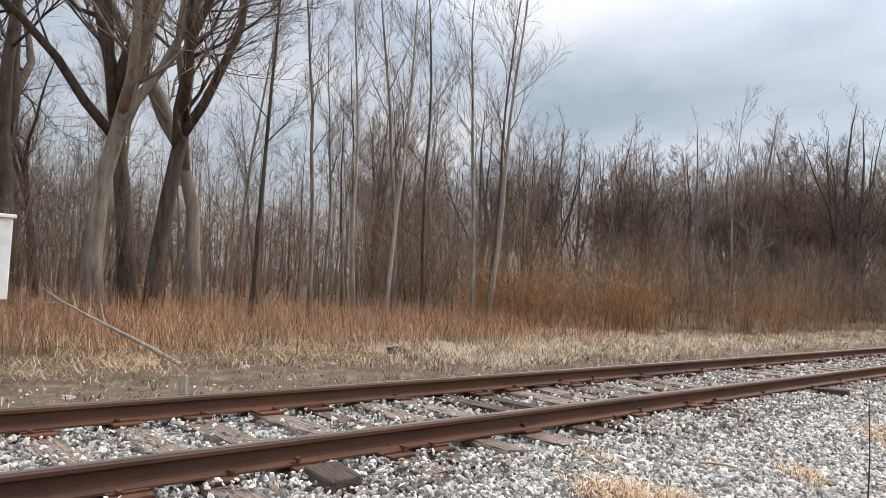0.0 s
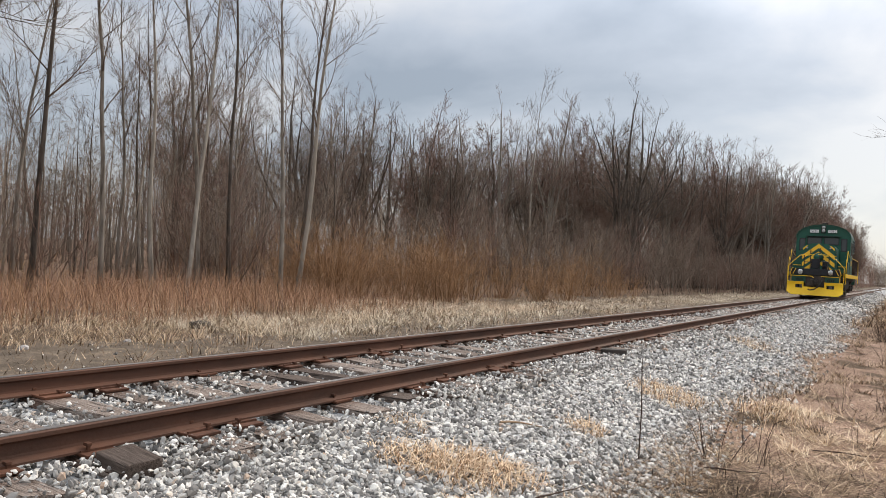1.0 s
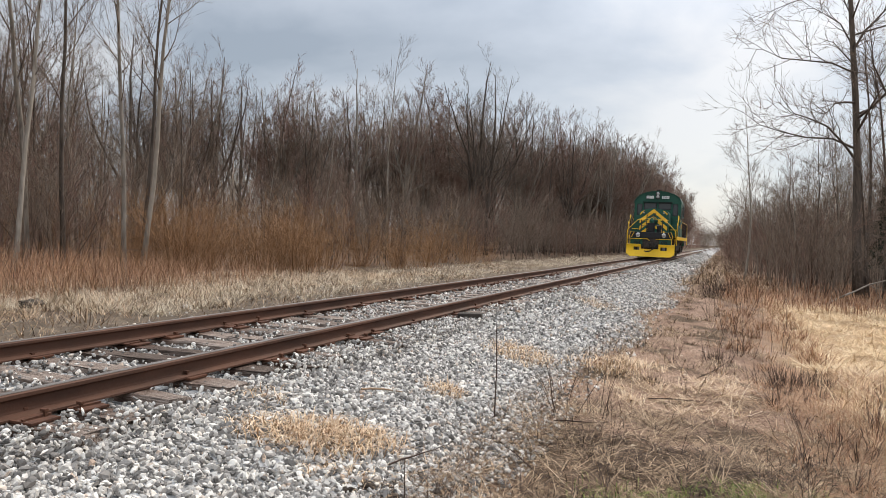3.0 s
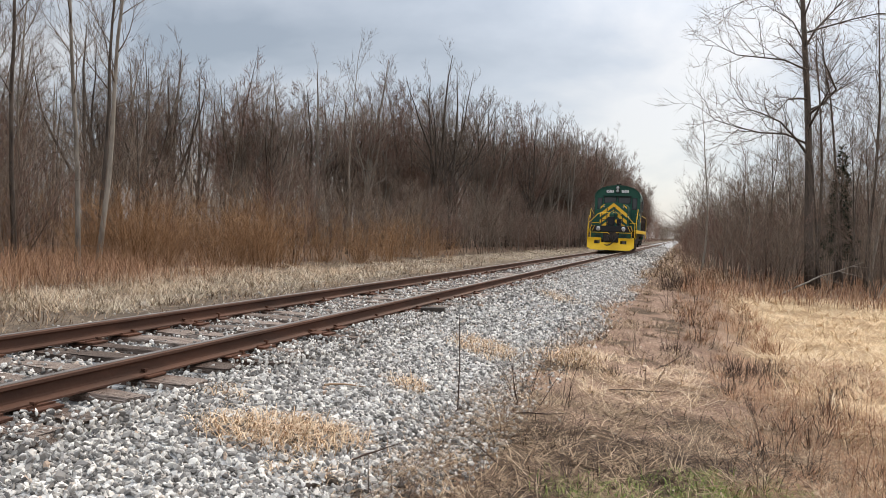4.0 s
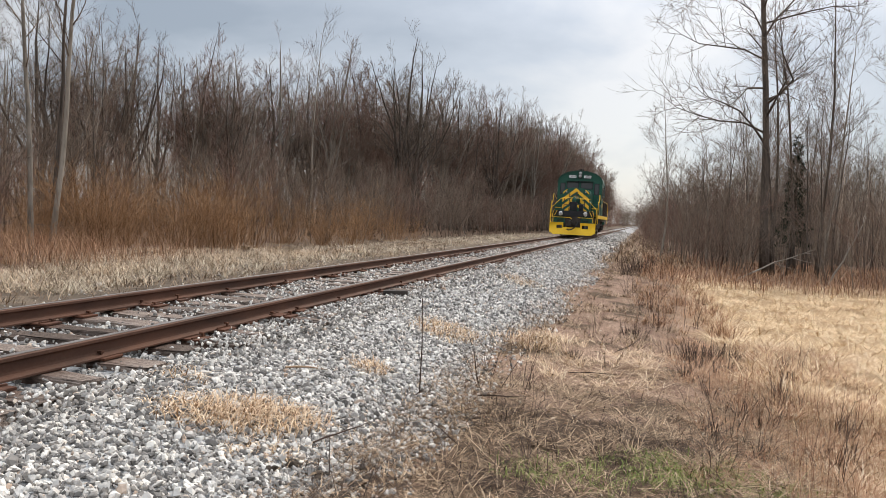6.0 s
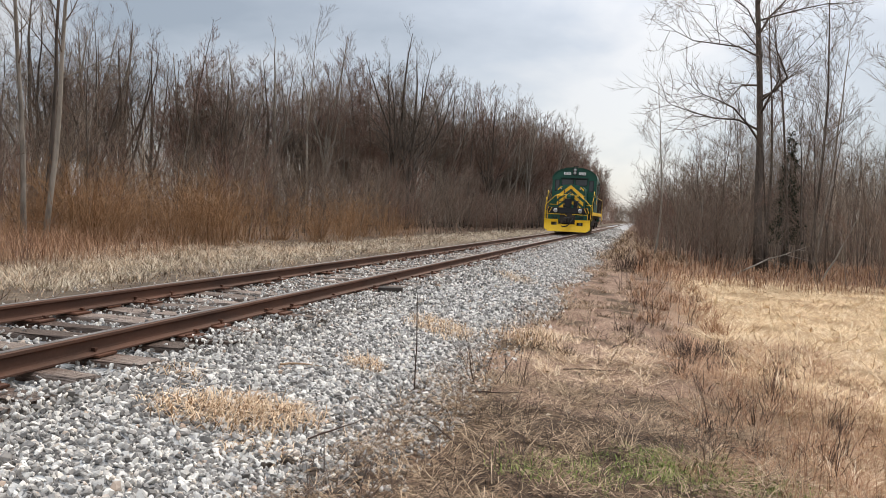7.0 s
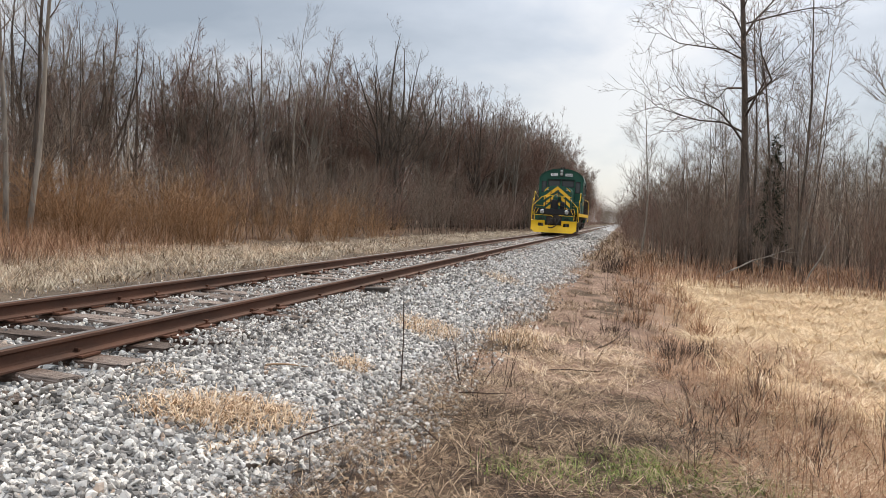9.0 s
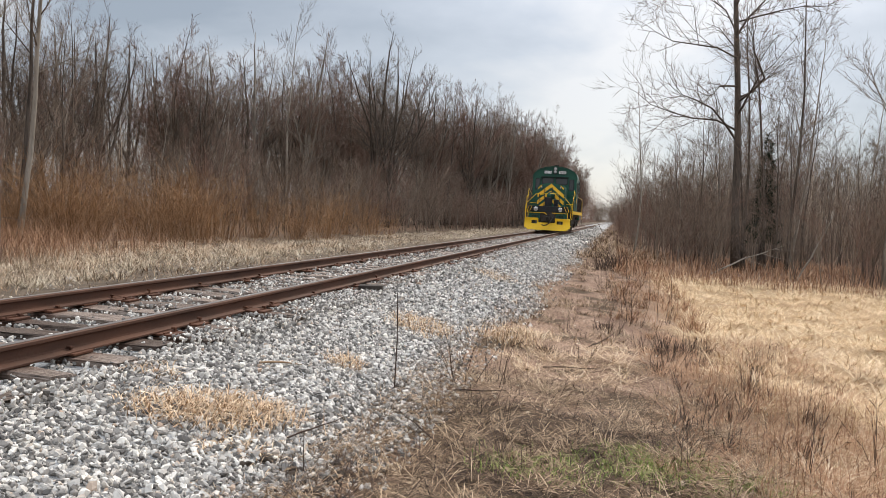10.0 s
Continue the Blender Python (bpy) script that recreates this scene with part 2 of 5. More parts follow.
# ---- mesh tools ----
class Shape:
    """Collects the corners and faces of one mesh."""

    def __init__(self):
        self.v, self.f = [], []

    def add(self, v, f):
        k = len(self.v)
        self.v += [tuple(p) for p in v]
        self.f += [tuple(i + k for i in q) for q in f]
        return self

    def box(self, x0, x1, y0, y1, z0, z1, c=0.0):
        """A box with chamfered edges of width c."""
        if c <= 0:
            v = [(x, y, z) for x in (x0, x1) for y in (y0, y1) for z in (z0, z1)]
            return self.add(v, [(0, 1, 3, 2), (4, 6, 7, 5), (0, 4, 5, 1), (2, 3, 7, 6), (0, 2, 6, 4), (1, 5, 7, 3)])
        bm = bmesh.new()
        bmesh.ops.create_cube(bm, size=1, matrix=Matrix.LocRotScale(((x0 + x1) / 2, (y0 + y1) / 2, (z0 + z1) / 2), None, (x1 - x0, y1 - y0, z1 - z0)))
        bmesh.ops.bevel(bm, geom=bm.edges[:], offset=c, segments=2, affect="EDGES", profile=0.6)
        bm.verts.index_update()
        self.add([p.co[:] for p in bm.verts], [[p.index for p in q.verts] for q in bm.faces])
        bm.free()
        return self

    def tube(self, pts, r, n=6, closed=False):
        """A round bar along points; r is one radius or one for each point."""
        P = [Vector(p) for p in pts]
        rs = r if hasattr(r, "__len__") else [r] * len(P)
        v, f, up = [], [], None
        for i, p in enumerate(P):
            d = (P[min(i + 1, len(P) - 1)] - P[max(i - 1, 0)]).normalized()
            if up is None:
                up = Vector((0, 0, 1)) if abs(d.z) < 0.9 else Vector((1, 0, 0))
            a = (up - d * up.dot(d)).normalized()
            up, b = a, d.cross(a)
            v += [p + (a * math.cos(2 * math.pi * k / n) + b * math.sin(2 * math.pi * k / n)) * rs[i] for k in range(n)]
        for i in range(len(P) - 1):
            f += [(i * n + k, i * n + (k + 1) % n, (i + 1) * n + (k + 1) % n, (i + 1) * n + k) for k in range(n)]
        f += [tuple(range(n - 1, -1, -1)), tuple(range((len(P) - 1) * n, len(P) * n))]
        return self.add(v, f)

    def turned(self, centre, axis, rings, n=20):
        """A body of revolution about an axis through centre; rings of (distance along the axis, radius)."""
        c, d = Vector(centre), Vector(axis).normalized()
        return self.tube([c + d * s for s, _ in rings], [max(r, 1e-4) for _, r in rings], n)

    def prism(self, outline, axis, a0, a1):
        """An outline in the two other axes, pushed along axis ('x', 'y' or 'z') from a0 to a1."""
        n = len(outline)
        put = {"x": lambda a, p: (a, p[0], p[1]), "y": lambda a, p: (p[0], a, p[1]), "z": lambda a, p: (p[0], p[1], a)}[axis]
        v = [put(a0, p) for p in outline] + [put(a1, p) for p in outline]
        f = [(i, (i + 1) % n, (i + 1) % n + n, i + n) for i in range(n)] + [tuple(range(n - 1, -1, -1)), tuple(range(n, 2 * n))]
        return self.add(v, f)

    def mesh(self, name, material, smooth=False, fix=True):
        me = bpy.data.meshes.new(name)
        me.from_pydata(self.v, [], self.f)
        if fix:
            bm = bmesh.new()
            bm.from_mesh(me)
            bmesh.ops.recalc_face_normals(bm, faces=bm.faces)
            bm.to_mesh(me)
            bm.free()
        me.materials.append(material)
        if smooth:
            me.polygons.foreach_set("use_smooth", [True] * len(me.polygons))
        return me


def part(name, shape, material, parent, label="", smooth=False):
    ob = new(name, shape.mesh(name, material, smooth))
    ob.parent = parent
    if label:
        tagged(ob, label)
    return ob


def thing(name, m, label, category, group="", kind=""):
    ob = new(name)
    ob.empty_display_size = 0.2
    ob.matrix_basis = m
    return tagged(ob, label, category, group, kind)


def bulk(name, V, F, material, label, category, parent=None, kind="stuff"):
    """One mesh of very many small pieces, from arrays of corners and of triangles."""
    me = bpy.data.meshes.new(name)
    me.vertices.add(len(V))
    me.vertices.foreach_set("co", np.asarray(V, np.float32).ravel())
    F = np.asarray(F, np.int32)
    k = F.shape[1]
    me.loops.add(F.size)
    me.loops.foreach_set("vertex_index", F.ravel())
    me.polygons.add(len(F))
    me.polygons.foreach_set("loop_start", np.arange(0, F.size, k, dtype=np.int32))
    me.update(calc_edges=True)
    me.materials.append(material)
    ob = new(name, me)
    if parent:
        ob.parent = parent
    return tagged(ob, label, category, kind=kind)


# ---- ground ----
def strip(lo, hi, fine_lo, fine_hi, step, grow=1.22):
    a = list(np.arange(fine_lo, fine_hi + 1e-6, step))
    s = step
    while a[-1] < hi:
        s *= grow
        a.append(min(hi, a[-1] + s))
    s = step
    while a[0] > lo:
        s *= grow
        a.insert(0, max(lo, a[0] - s))
    return np.array(a)


gx, gy = strip(-1500, 1500, -12, 12, 0.16), strip(-400, 2600, -1, 26, 0.22)
X, Y = np.meshgrid(gx, gy)
Z = surface(X, Y)
nx, ny = len(gx), len(gy)
i = (np.arange(ny - 1)[:, None] * nx + np.arange(nx - 1)).ravel()
ground = bulk("ground", np.c_[X.ravel(), Y.ravel(), Z.ravel()], np.c_[i, i + 1, i + nx + 1, i + nx], None, "rail-side ground of gravel, dark soil and flattened dead grass", "ground", kind="structure")
ground.data.polygons.foreach_set("use_smooth", [True] * len(ground.data.polygons))
m = Mat("trackside_ground", 0.95, 0, 0.1)
sep = m.n.new("ShaderNodeSeparateXYZ")
m.l.new(m.tc, sep.inputs[0])
across = m.math("ADD", sep.outputs[0], m.math("MULTIPLY", m.math("POWER", m.math("MAXIMUM", sep.outputs[1], 0.0), 2.0), BEND))
wob = m.math("MULTIPLY", m.math("SUBTRACT", m.noise(0.9, 5, 0.6), 0.5), 2.0)
acr = m.math("ADD", across, wob)
fine, mids = m.noise(38, 6, 0.7), m.noise(3.0, 6, 0.65)
vor = m.n.new("ShaderNodeTexVoronoi")
vor.inputs["Scale"].default_value = 24
m.l.new(m.tc, vor.inputs["Vector"])
vsep = m.n.new("ShaderNodeSeparateColor")
m.l.new(vor.outputs["Color"], vsep.inputs[0])
gravel = m.ramp(vsep.outputs[0], (0.0, (0.10, 0.10, 0.10)), (0.5, (0.30, 0.295, 0.29)), (1.0, (0.52, 0.51, 0.49)))
soil = m.mix(fine, m.ramp(mids, (0.35, (0.035, 0.027, 0.020)), (0.52, (0.11, 0.085, 0.062)), (0.68, (0.26, 0.20, 0.145))), (0.13, 0.10, 0.075))
thatch = m.ramp(fine, (0.28, (0.024, 0.016, 0.011)), (0.5, (0.080, 0.053, 0.034)), (0.72, (0.20, 0.140, 0.090)))
pale = m.ramp(fine, (0.25, (0.14, 0.085, 0.048)), (0.5, (0.35, 0.235, 0.135)), (0.78, (0.56, 0.41, 0.255)))
reddish = m.mix(m.step(fine, 0.58, 0.36), m.ramp(mids, (0.3, (0.15, 0.088, 0.060)), (0.5, (0.30, 0.195, 0.140)), (0.7, (0.42, 0.295, 0.215))), (0.10, 0.062, 0.044))
right = m.mix(m.step(acr, 4.6, 6.2), m.mix(m.step(m.math("ADD", m.math("MULTIPLY", m.step(sep.outputs[1], 5.2, 7.5), 0.16), m.noise(1.2, 4)), 0.50, 0.64), thatch, reddish), pale)
along = sep.outputs[1]
litter = m.ramp(fine, (0.3, (0.07, 0.042, 0.028)), (0.7, (0.22, 0.14, 0.092)))
right = m.mix(m.step(m.math("ADD", along, wob), 21.0, 25.0), right, litter)
left = m.mix(m.step(acr, -6.2, -4.4), m.mix(m.step(across, -12.0, -8.0), m.ramp(fine, (0.3, (0.07, 0.042, 0.028)), (0.7, (0.22, 0.14, 0.092))), thatch), soil)
c = m.mix(m.step(across, -1.9, -1.4), left, gravel)
m.colour(m.mix(m.step(m.math("ADD", across, m.math("MULTIPLY", wob, 0.6)), 2.45, 2.85), c, right))
m.bump(m.math("ADD", fine, vor.outputs["Distance"]), 0.02, 0.7)
ground.data.materials[0] = m.m

# ---- track ----
def rail_profile():
    half = [(0.066, 0.0), (0.066, 0.012), (0.012, 0.026), (0.0085, 0.040), (0.0085, 0.095), (0.018, 0.106), (0.034, 0.112), (0.034, 0.132), (0.024, 0.140)]
    return [(x, z) for x, z in half] + [(-x, z) for x, z in reversed(half)]


RAIL_Y = np.r_[np.arange(-14, 60, 1.0), np.arange(60, 330, 5.0)]
prof = rail_profile()
for side in (-1, 1):
    rail = thing("rail", pose(0, 0, 0.02), "rusty brown steel running rail spiked to wooden ties", "rail", "rails of the track", "")
    off = side * (0.7175 + 0.034)
    n = len(prof)
    for nm, mat, idx in (("rail_body", RUST, None), ("running_surface", HEAD, 1)):
        s = Shape()
        if idx is None:
            v = [(float(track_x(y)) + off + px, y, pz) for y in RAIL_Y for px, pz in prof]
            f = [(j * n + k, j * n + (k + 1) % n, (j + 1) * n + (k + 1) % n, (j + 1) * n + k) for j in range(len(RAIL_Y) - 1) for k in range(n)]
        else:
            top = [(-0.023, 0.1385), (-0.023, 0.1430), (0.023, 0.1430), (0.023, 0.1385)]
            v = [(float(track_x(y)) + off + px, y, pz) for y in RAIL_Y for px, pz in top]
            f = [(j * 4 + k, j * 4 + (k + 1) % 4, (j + 1) * 4 + (k + 1) % 4, (j + 1) * 4 + k) for j in range(len(RAIL_Y) - 1) for k in range(4)]
        part(nm, s.add(v, f), mat, rail, "narrow worn band on the rail head" if idx else "")

rng = np.random.default_rng(4)


def tie_mesh(seed):
    r = np.random.default_rng(seed)
    bm = bmesh.new()
    bmesh.ops.create_cube(bm, size=1, matrix=Matrix.LocRotScale((0, 0, -0.085), None, (2.5, 0.21, 0.17)))
    bmesh.ops.subdivide_edges(bm, edges=[e for e in bm.edges if abs(e.verts[0].co.x - e.verts[1].co.x) > 1], cuts=7)
    bmesh.ops.bevel(bm, geom=[e for e in bm.edges if len(e.link_faces) == 2 and e.calc_face_angle(0) > 1], offset=0.012, segments=1, affect="EDGES")
    for p in bm.verts:
        p.co += Vector((r.normal(0, 0.02), r.normal(0, 0.010), r.normal(0, 0.005)))
    me = bpy.data.meshes.new("tie")
    bm.to_mesh(me)
    bm.free()
    me.materials.append(TIE)
    return me


TIES = [tie_mesh(s) for s in range(6)]
plate_s = Shape().box(-0.15, 0.15, -0.095, 0.095, 0.0, 0.018, 0.004).box(-0.085, -0.068, -0.09, 0.09, 0.018, 0.030).box(0.068, 0.085, -0.09, 0.09, 0.018, 0.030)
PLATE_ME = plate_s.mesh("tie_plate", PLATE)
sp = Shape()
sp.box(-0.008, 0.008, -0.008, 0.008, 0.0, 0.035).box(-0.026, 0.012, -0.014, 0.014, 0.035, 0.052, 0.004)
SPIKE_ME = sp.mesh("spike", PLATE)
TIE_Y = []
y = -9.65
while y < 118:
    TIE_Y.append(y)
    y += 0.50 + rng.normal(0, 0.045)
for k, y in enumerate(TIE_Y):
    near = y < 24
    t = new("railway_tie", TIES[int(rng.integers(6))])
    tagged(t, "weathered grey-brown wooden railway tie bedded in pale ballast", "railway tie", "ties of the track")
    t.matrix_basis = track_pose(y, 0.001 + rng.normal(0, 0.004)) @ pose(rng.normal(0, 0.07), 0, 0, 0, rng.normal(0, 0.25), rng.normal(0, 2.0))
    if not near:
        continue
    for side in (-1, 1):
        p = new("tie_plate", PLATE_ME)
        p.parent = t
        p.matrix_basis = pose(side * 0.7515, 0, 0.003)
        for dx in (-1, 1):
            s = new("spike", SPIKE_ME)
            s.parent = p
            s.matrix_basis = pose(dx * 0.082, rng.choice([-0.05, 0.05]), -0.008 + abs(rng.normal(0, 0.012)), 0, 0, 0 if dx > 0 else 180)

# ---- ballast ----
GOLD = (1 + 5 ** 0.5) / 2
ROCK_V = np.array([(-1, GOLD, 0), (1, GOLD, 0), (-1, -GOLD, 0), (1, -GOLD, 0), (0, -1, GOLD), (0, 1, GOLD), (0, -1, -GOLD), (0, 1, -GOLD), (GOLD, 0, -1), (GOLD, 0, 1), (-GOLD, 0, -1), (-GOLD, 0, 1)]) * 0.56
ROCK_F = np.array([(0, 11, 5), (0, 5, 1), (0, 1, 7), (0, 7, 10), (0, 10, 11), (1, 5, 9), (5, 11, 4), (11, 10, 2), (10, 7, 6), (7, 1, 8), (3, 9, 4), (3, 4, 2), (3, 2, 6), (3, 6, 8), (3, 8, 9), (4, 9, 5), (2, 4, 11), (6, 2, 10), (8, 6, 7), (9, 8, 1)])
CHIP_V = np.array([(1, 0, 0), (-1, 0, 0), (0, 1, 0), (0, -1, 0), (0, 0, 1), (0, 0, -1)]) * 1.1
CHIP_F = np.array([(0, 2, 4), (2, 1, 4), (1, 3, 4), (3, 0, 4), (2, 0, 5), (1, 2, 5), (3, 1, 5), (0, 3, 5)])


def stones(px, py, pz, size, rng, base=(ROCK_V, ROCK_F)):
    n = len(px)
    k = len(base[0])
    sc = size[:, None] * rng.uniform(0.45, 1.6, (n, 3))
    V = (base[0][None] + rng.normal(0, 0.20, (n, k, 3))) * sc[:, None, :]
    q = rng.normal(size=(n, 4))
    q /= np.linalg.norm(q, axis=1)[:, None]
    w, x, y, z = q.T
    R = np.stack([1 - 2 * (y * y + z * z), 2 * (x * y - z * w), 2 * (x * z + y * w), 2 * (x * y + z * w), 1 - 2 * (x * x + z * z), 2 * (y * z - x * w), 2 * (x * z - y * w), 2 * (y * z + x * w), 1 - 2 * (x * x + y * y)], 1).reshape(n, 3, 3)
    V = np.einsum("nij,nkj->nki", R, V) + np.c_[px, py, pz][:, None, :]
    F = base[1][None] + (np.arange(n) * k)[:, None, None]
    return V.reshape(-1, 3), F.reshape(-1, 3)


def ballast(name, n, u0, u1, y0, y1, s0, s1, seed, fall=0.0):
    r = np.random.default_rng(seed)
    u = r.uniform(u0, u1, n)
    y = y0 + (y1 - y0) * r.uniform(0, 1, n) ** 1.25
    edge = u1 - 0.35 - 0.45 * (np.sin(y * 0.9) * 0.5 + 0.5)
    keep = (r.uniform(size=n) < np.clip(1 - (u - edge) / 0.5, 0.06, 1)) if fall else np.full(n, True)
    u, y = u[keep], y[keep]
    x = u + track_x(y)
    size = r.uniform(s0, s1, len(u))
    z = surface(x, y) + r.uniform(-0.2, 0.9, len(u)) * size + np.where(np.abs(u) < 1.3, r.uniform(-0.005, 0.028, len(u)), 0)
    V, F = stones(x, y, z, size, r, (ROCK_V, ROCK_F) if y1 < 12 else (CHIP_V, CHIP_F))
    ob = bulk(name, V, F, STONE, "pale grey crushed stone ballast along the track", "ballast")
    ob.data.shade_flat()
    return ob


def heaped(n, u0, u1, y0, y1, s0, s1, seed):
    """Stones that lie over the ends and the middles of the ties, in drifts."""
    r = np.random.default_rng(seed)
    u, y = r.uniform(u0, u1, n), y0 + (y1 - y0) * r.uniform(0, 1, n) ** 1.2
    keep = np.sin(y * 2.3 + 1.7 * np.sin(u * 2)) + np.sin(y * 0.9 + u) + r.normal(0, 0.7, n) > 0.1
    u, y = u[keep], y[keep]
    size = r.uniform(s0, s1, len(u))
    V, F = stones(u + track_x(y), y, 0.006 + r.uniform(-0.3, 1.0, len(u)) * size, size, r, (ROCK_V, ROCK_F) if y1 < 12 else (CHIP_V, CHIP_F))
    ob = bulk("ballast_stones", V, F, STONE, "pale ballast stones heaped over the ties", "ballast")
    ob.data.shade_flat()


ballast("ballast_stones", 34000, 1.14, 3.2, 1.0, 9.0, 0.008, 0.0165, 11, 1.0)
ballast("ballast_stones", 2500, 1.16, 2.9, 1.0, 9.0, 0.015, 0.024, 18, 1.0)
ballast("ballast_stones", 19000, 1.16, 3.3, 9.0, 30.0, 0.013, 0.028, 12, 1.0)
ballast("ballast_stones", 7000, 1.18, 3.2, 30.0, 110.0, 0.035, 0.07, 17, 1.0)
ballast("ballast_stones", 11000, -1.25, 1.2, -1.5, 11.0, 0.009, 0.018, 13)
ballast("ballast_stones", 9000, -1.25, 1.2, 11.0, 50.0, 0.016, 0.034, 14)
ballast("ballast_stones", 900, -5.0, -1.25, -2, 20.0, 0.006, 0.018, 15)
ballast("ballast_stones", 2500, -1.9, -1.2, -2, 30.0, 0.012, 0.024, 16)
heaped(5500, 0.86, 1.45, 0.5, 11, 0.008, 0.016, 81)
heaped(3500, 0.86, 1.45, 11, 40, 0.012, 0.026, 82)
heaped(3800, -0.64, 0.64, -1, 11, 0.008, 0.016, 83)
heaped(3000, -0.64, 0.64, 11, 45, 0.012, 0.026, 84)

# ---- grass ----
def blades(name, px, py, h, lean, width, material, label, seed, category="grass", pz=None, bend=0.5, swirl=0.0, way=None):
    """Very many bent blades: each a narrow leaf of two lengths. lean: 0 upright, 1 flat."""
    r = np.random.default_rng(seed)
    n = len(px)
    pz = surface(px, py) - 0.01 if pz is None else pz
    a = r.uniform(0, 2 * np.pi, n)
    if swirl:       # lodged in drifts that lie the same way
        a = 2.4 * np.sin(px * 1.1 + 1.7 * np.sin(py * 0.7)) + 2.0 * np.sin(py * 1.3 + 0.9 * px) + r.normal(0, swirl, n)
    if way is not None:
        a = way + r.normal(0, 0.45, n)
    t = np.clip(lean + r.normal(0, 0.16, n), 0.02, 1.0) * np.pi / 2 * 0.97
    hh = h * r.uniform(0.55, 1.25, n)
    d1 = np.c_[np.cos(a) * np.sin(t * (1 - bend)), np.sin(a) * np.sin(t * (1 - bend)), np.cos(t * (1 - bend))]
    t2 = np.clip(t * (1 + bend), 0, np.pi / 2 * 1.05)
    d2 = np.c_[np.cos(a) * np.sin(t2), np.sin(a) * np.sin(t2), np.cos(t2)]
    base = np.c_[px, py, pz]
    midp = base + d1 * (hh * 0.55)[:, None]
    tip = midp + d2 * (hh * 0.55)[:, None]
    b = a + np.pi / 2
    w = width * r.uniform(0.6, 1.4, n)
    side = np.c_[np.cos(b), np.sin(b), np.zeros(n)] * w[:, None]
    V = np.stack([base - side, base + side, midp - side * 0.75, midp + side * 0.75, tip], 1).reshape(-1, 3)
    k = np.arange(n)[:, None] * 5
    F = (k[:, None, :] + np.array([(0, 1, 3), (0, 3, 2), (2, 3, 4)])[None]).reshape(-1, 3)
    return bulk(name, V, F, material, label, category)


def field(n, u0, u1, y0, y1, seed, near=1.4, clump=0.0, cs=0.5):
    """Places in a strip along the track, thicker towards its near end; clumped."""
    r = np.random.default_rng(seed)
    u = r.uniform(u0, u1, n)
    y = y0 + (y1 - y0) * r.uniform(0, 1, n) ** near
    if clump:
        keep = np.sin(u / cs * 2.1 + 1.3 * np.sin(y / cs)) + np.sin(y / cs * 1.7 + 1.1 * np.sin(u / cs * 0.8)) + r.normal(0, 0.7, n) > -2 + 2.6 * clump
        u, y = u[keep], y[keep]
    return u + track_x(y), y


def flops(centres, each, u0, u1, y0, y1, seed, near=1.2, reach=0.10):
    """Tufts that have flopped open: places round many centres, and the way each blade falls."""
    r = np.random.default_rng(seed)
    cu, cy = r.uniform(u0, u1, centres), y0 + (y1 - y0) * r.uniform(0, 1, centres) ** near
    a = r.uniform(0, 2 * np.pi, (centres, each))
    pref = r.uniform(0, 2 * np.pi, centres)[:, None]
    a = pref + (a - np.pi) * r.uniform(0.25, 0.9, centres)[:, None]
    d = np.abs(r.normal(0, reach, (centres, each)))
    x, y = (cu[:, None] + np.cos(a) * d).ravel(), (cy[:, None] + np.sin(a) * d).ravel()
    return x + track_x(y), y, a.ravel()


def tufted(name, centres, each, u0, u1, y0, y1, seed, h, lean, width, material, label, near=1.2, reach=0.10, lift=0.03, bend=0.3):
    x, y, a = flops(centres, each, u0, u1, y0, y1, seed, near, reach)
    z = surface(x, y) + np.repeat(np.random.default_rng(seed).uniform(0, lift, centres), each)
    return blades(name, x, y, h, lean, width, material, label, seed + 1, pz=z, bend=bend, way=a)


def spot(n, cx, cy, rx, ry, seed, turn=0.0):
    r = np.random.default_rng(seed)
    a, d = r.uniform(0, 2 * np.pi, n), np.sqrt(r.uniform(0, 1, n)) * r.uniform(0.6, 1.15, n)
    p, q, t = np.cos(a) * d * rx, np.sin(a) * d * ry, radians(turn)
    return cx + p * math.cos(t) - q * math.sin(t), cy + p * math.sin(t) + q * math.cos(t)


# beside the ballast, on the camera's side
tufted("flattened_grass", 2700, 30, 5.6, 16.0, 7.0, 25, 21, 0.34, 0.955, 0.0040, STRAW_GOLD, "flattened golden dry grass in the open patch", 1.15, 0.17, 0.11, 0.10)
tufted("flattened_grass", 850, 28, 5.7, 11.0, 4.6, 12, 22, 0.28, 0.97, 0.0026, STRAW_PALE, "bleached dry grass lodged in tufts", 1.2, 0.13, 0.05, 0.12)
blades("dead_grass_mat", *field(22000, 2.5, 5.7, 2.0, 8.5, 23, 1.3), 0.16, 0.985, 0.0024, STRAW_DULL, "matted dull brown dead grass beside the ballast", 33, swirl=1.6, bend=0.05)
tufted("dead_grass_mat", 420, 34, 2.6, 5.5, 2.4, 7.0, 123, 0.18, 0.975, 0.0024, STRAW_DULL, "flopped tufts of dull dead grass", 1.2, 0.11, 0.06, 0.06)
tufted("dead_grass_mat", 260, 24, 2.75, 5.0, 9.5, 30, 24, 0.22, 0.93, 0.0032, STRAW_DULL, "flopped tufts of dull dead grass at the ballast's foot", 1.3, 0.12, 0.04)
blades("strewn_stalks", *field(1500, 2.7, 5.8, 2.2, 9.5, 141, 1.3), 0.26, 0.995, 0.0021, STRAW_PALE, "pale dead stalks strewn flat on the ground", 142, bend=0.02)
blades("strewn_stalks", *field(5200, 2.6, 5.9, 2.2, 7.2, 143, 1.2), 0.24, 0.97, 0.0028, STEM, "dark dead stems strewn flat on the ground", 144, bend=0.04)
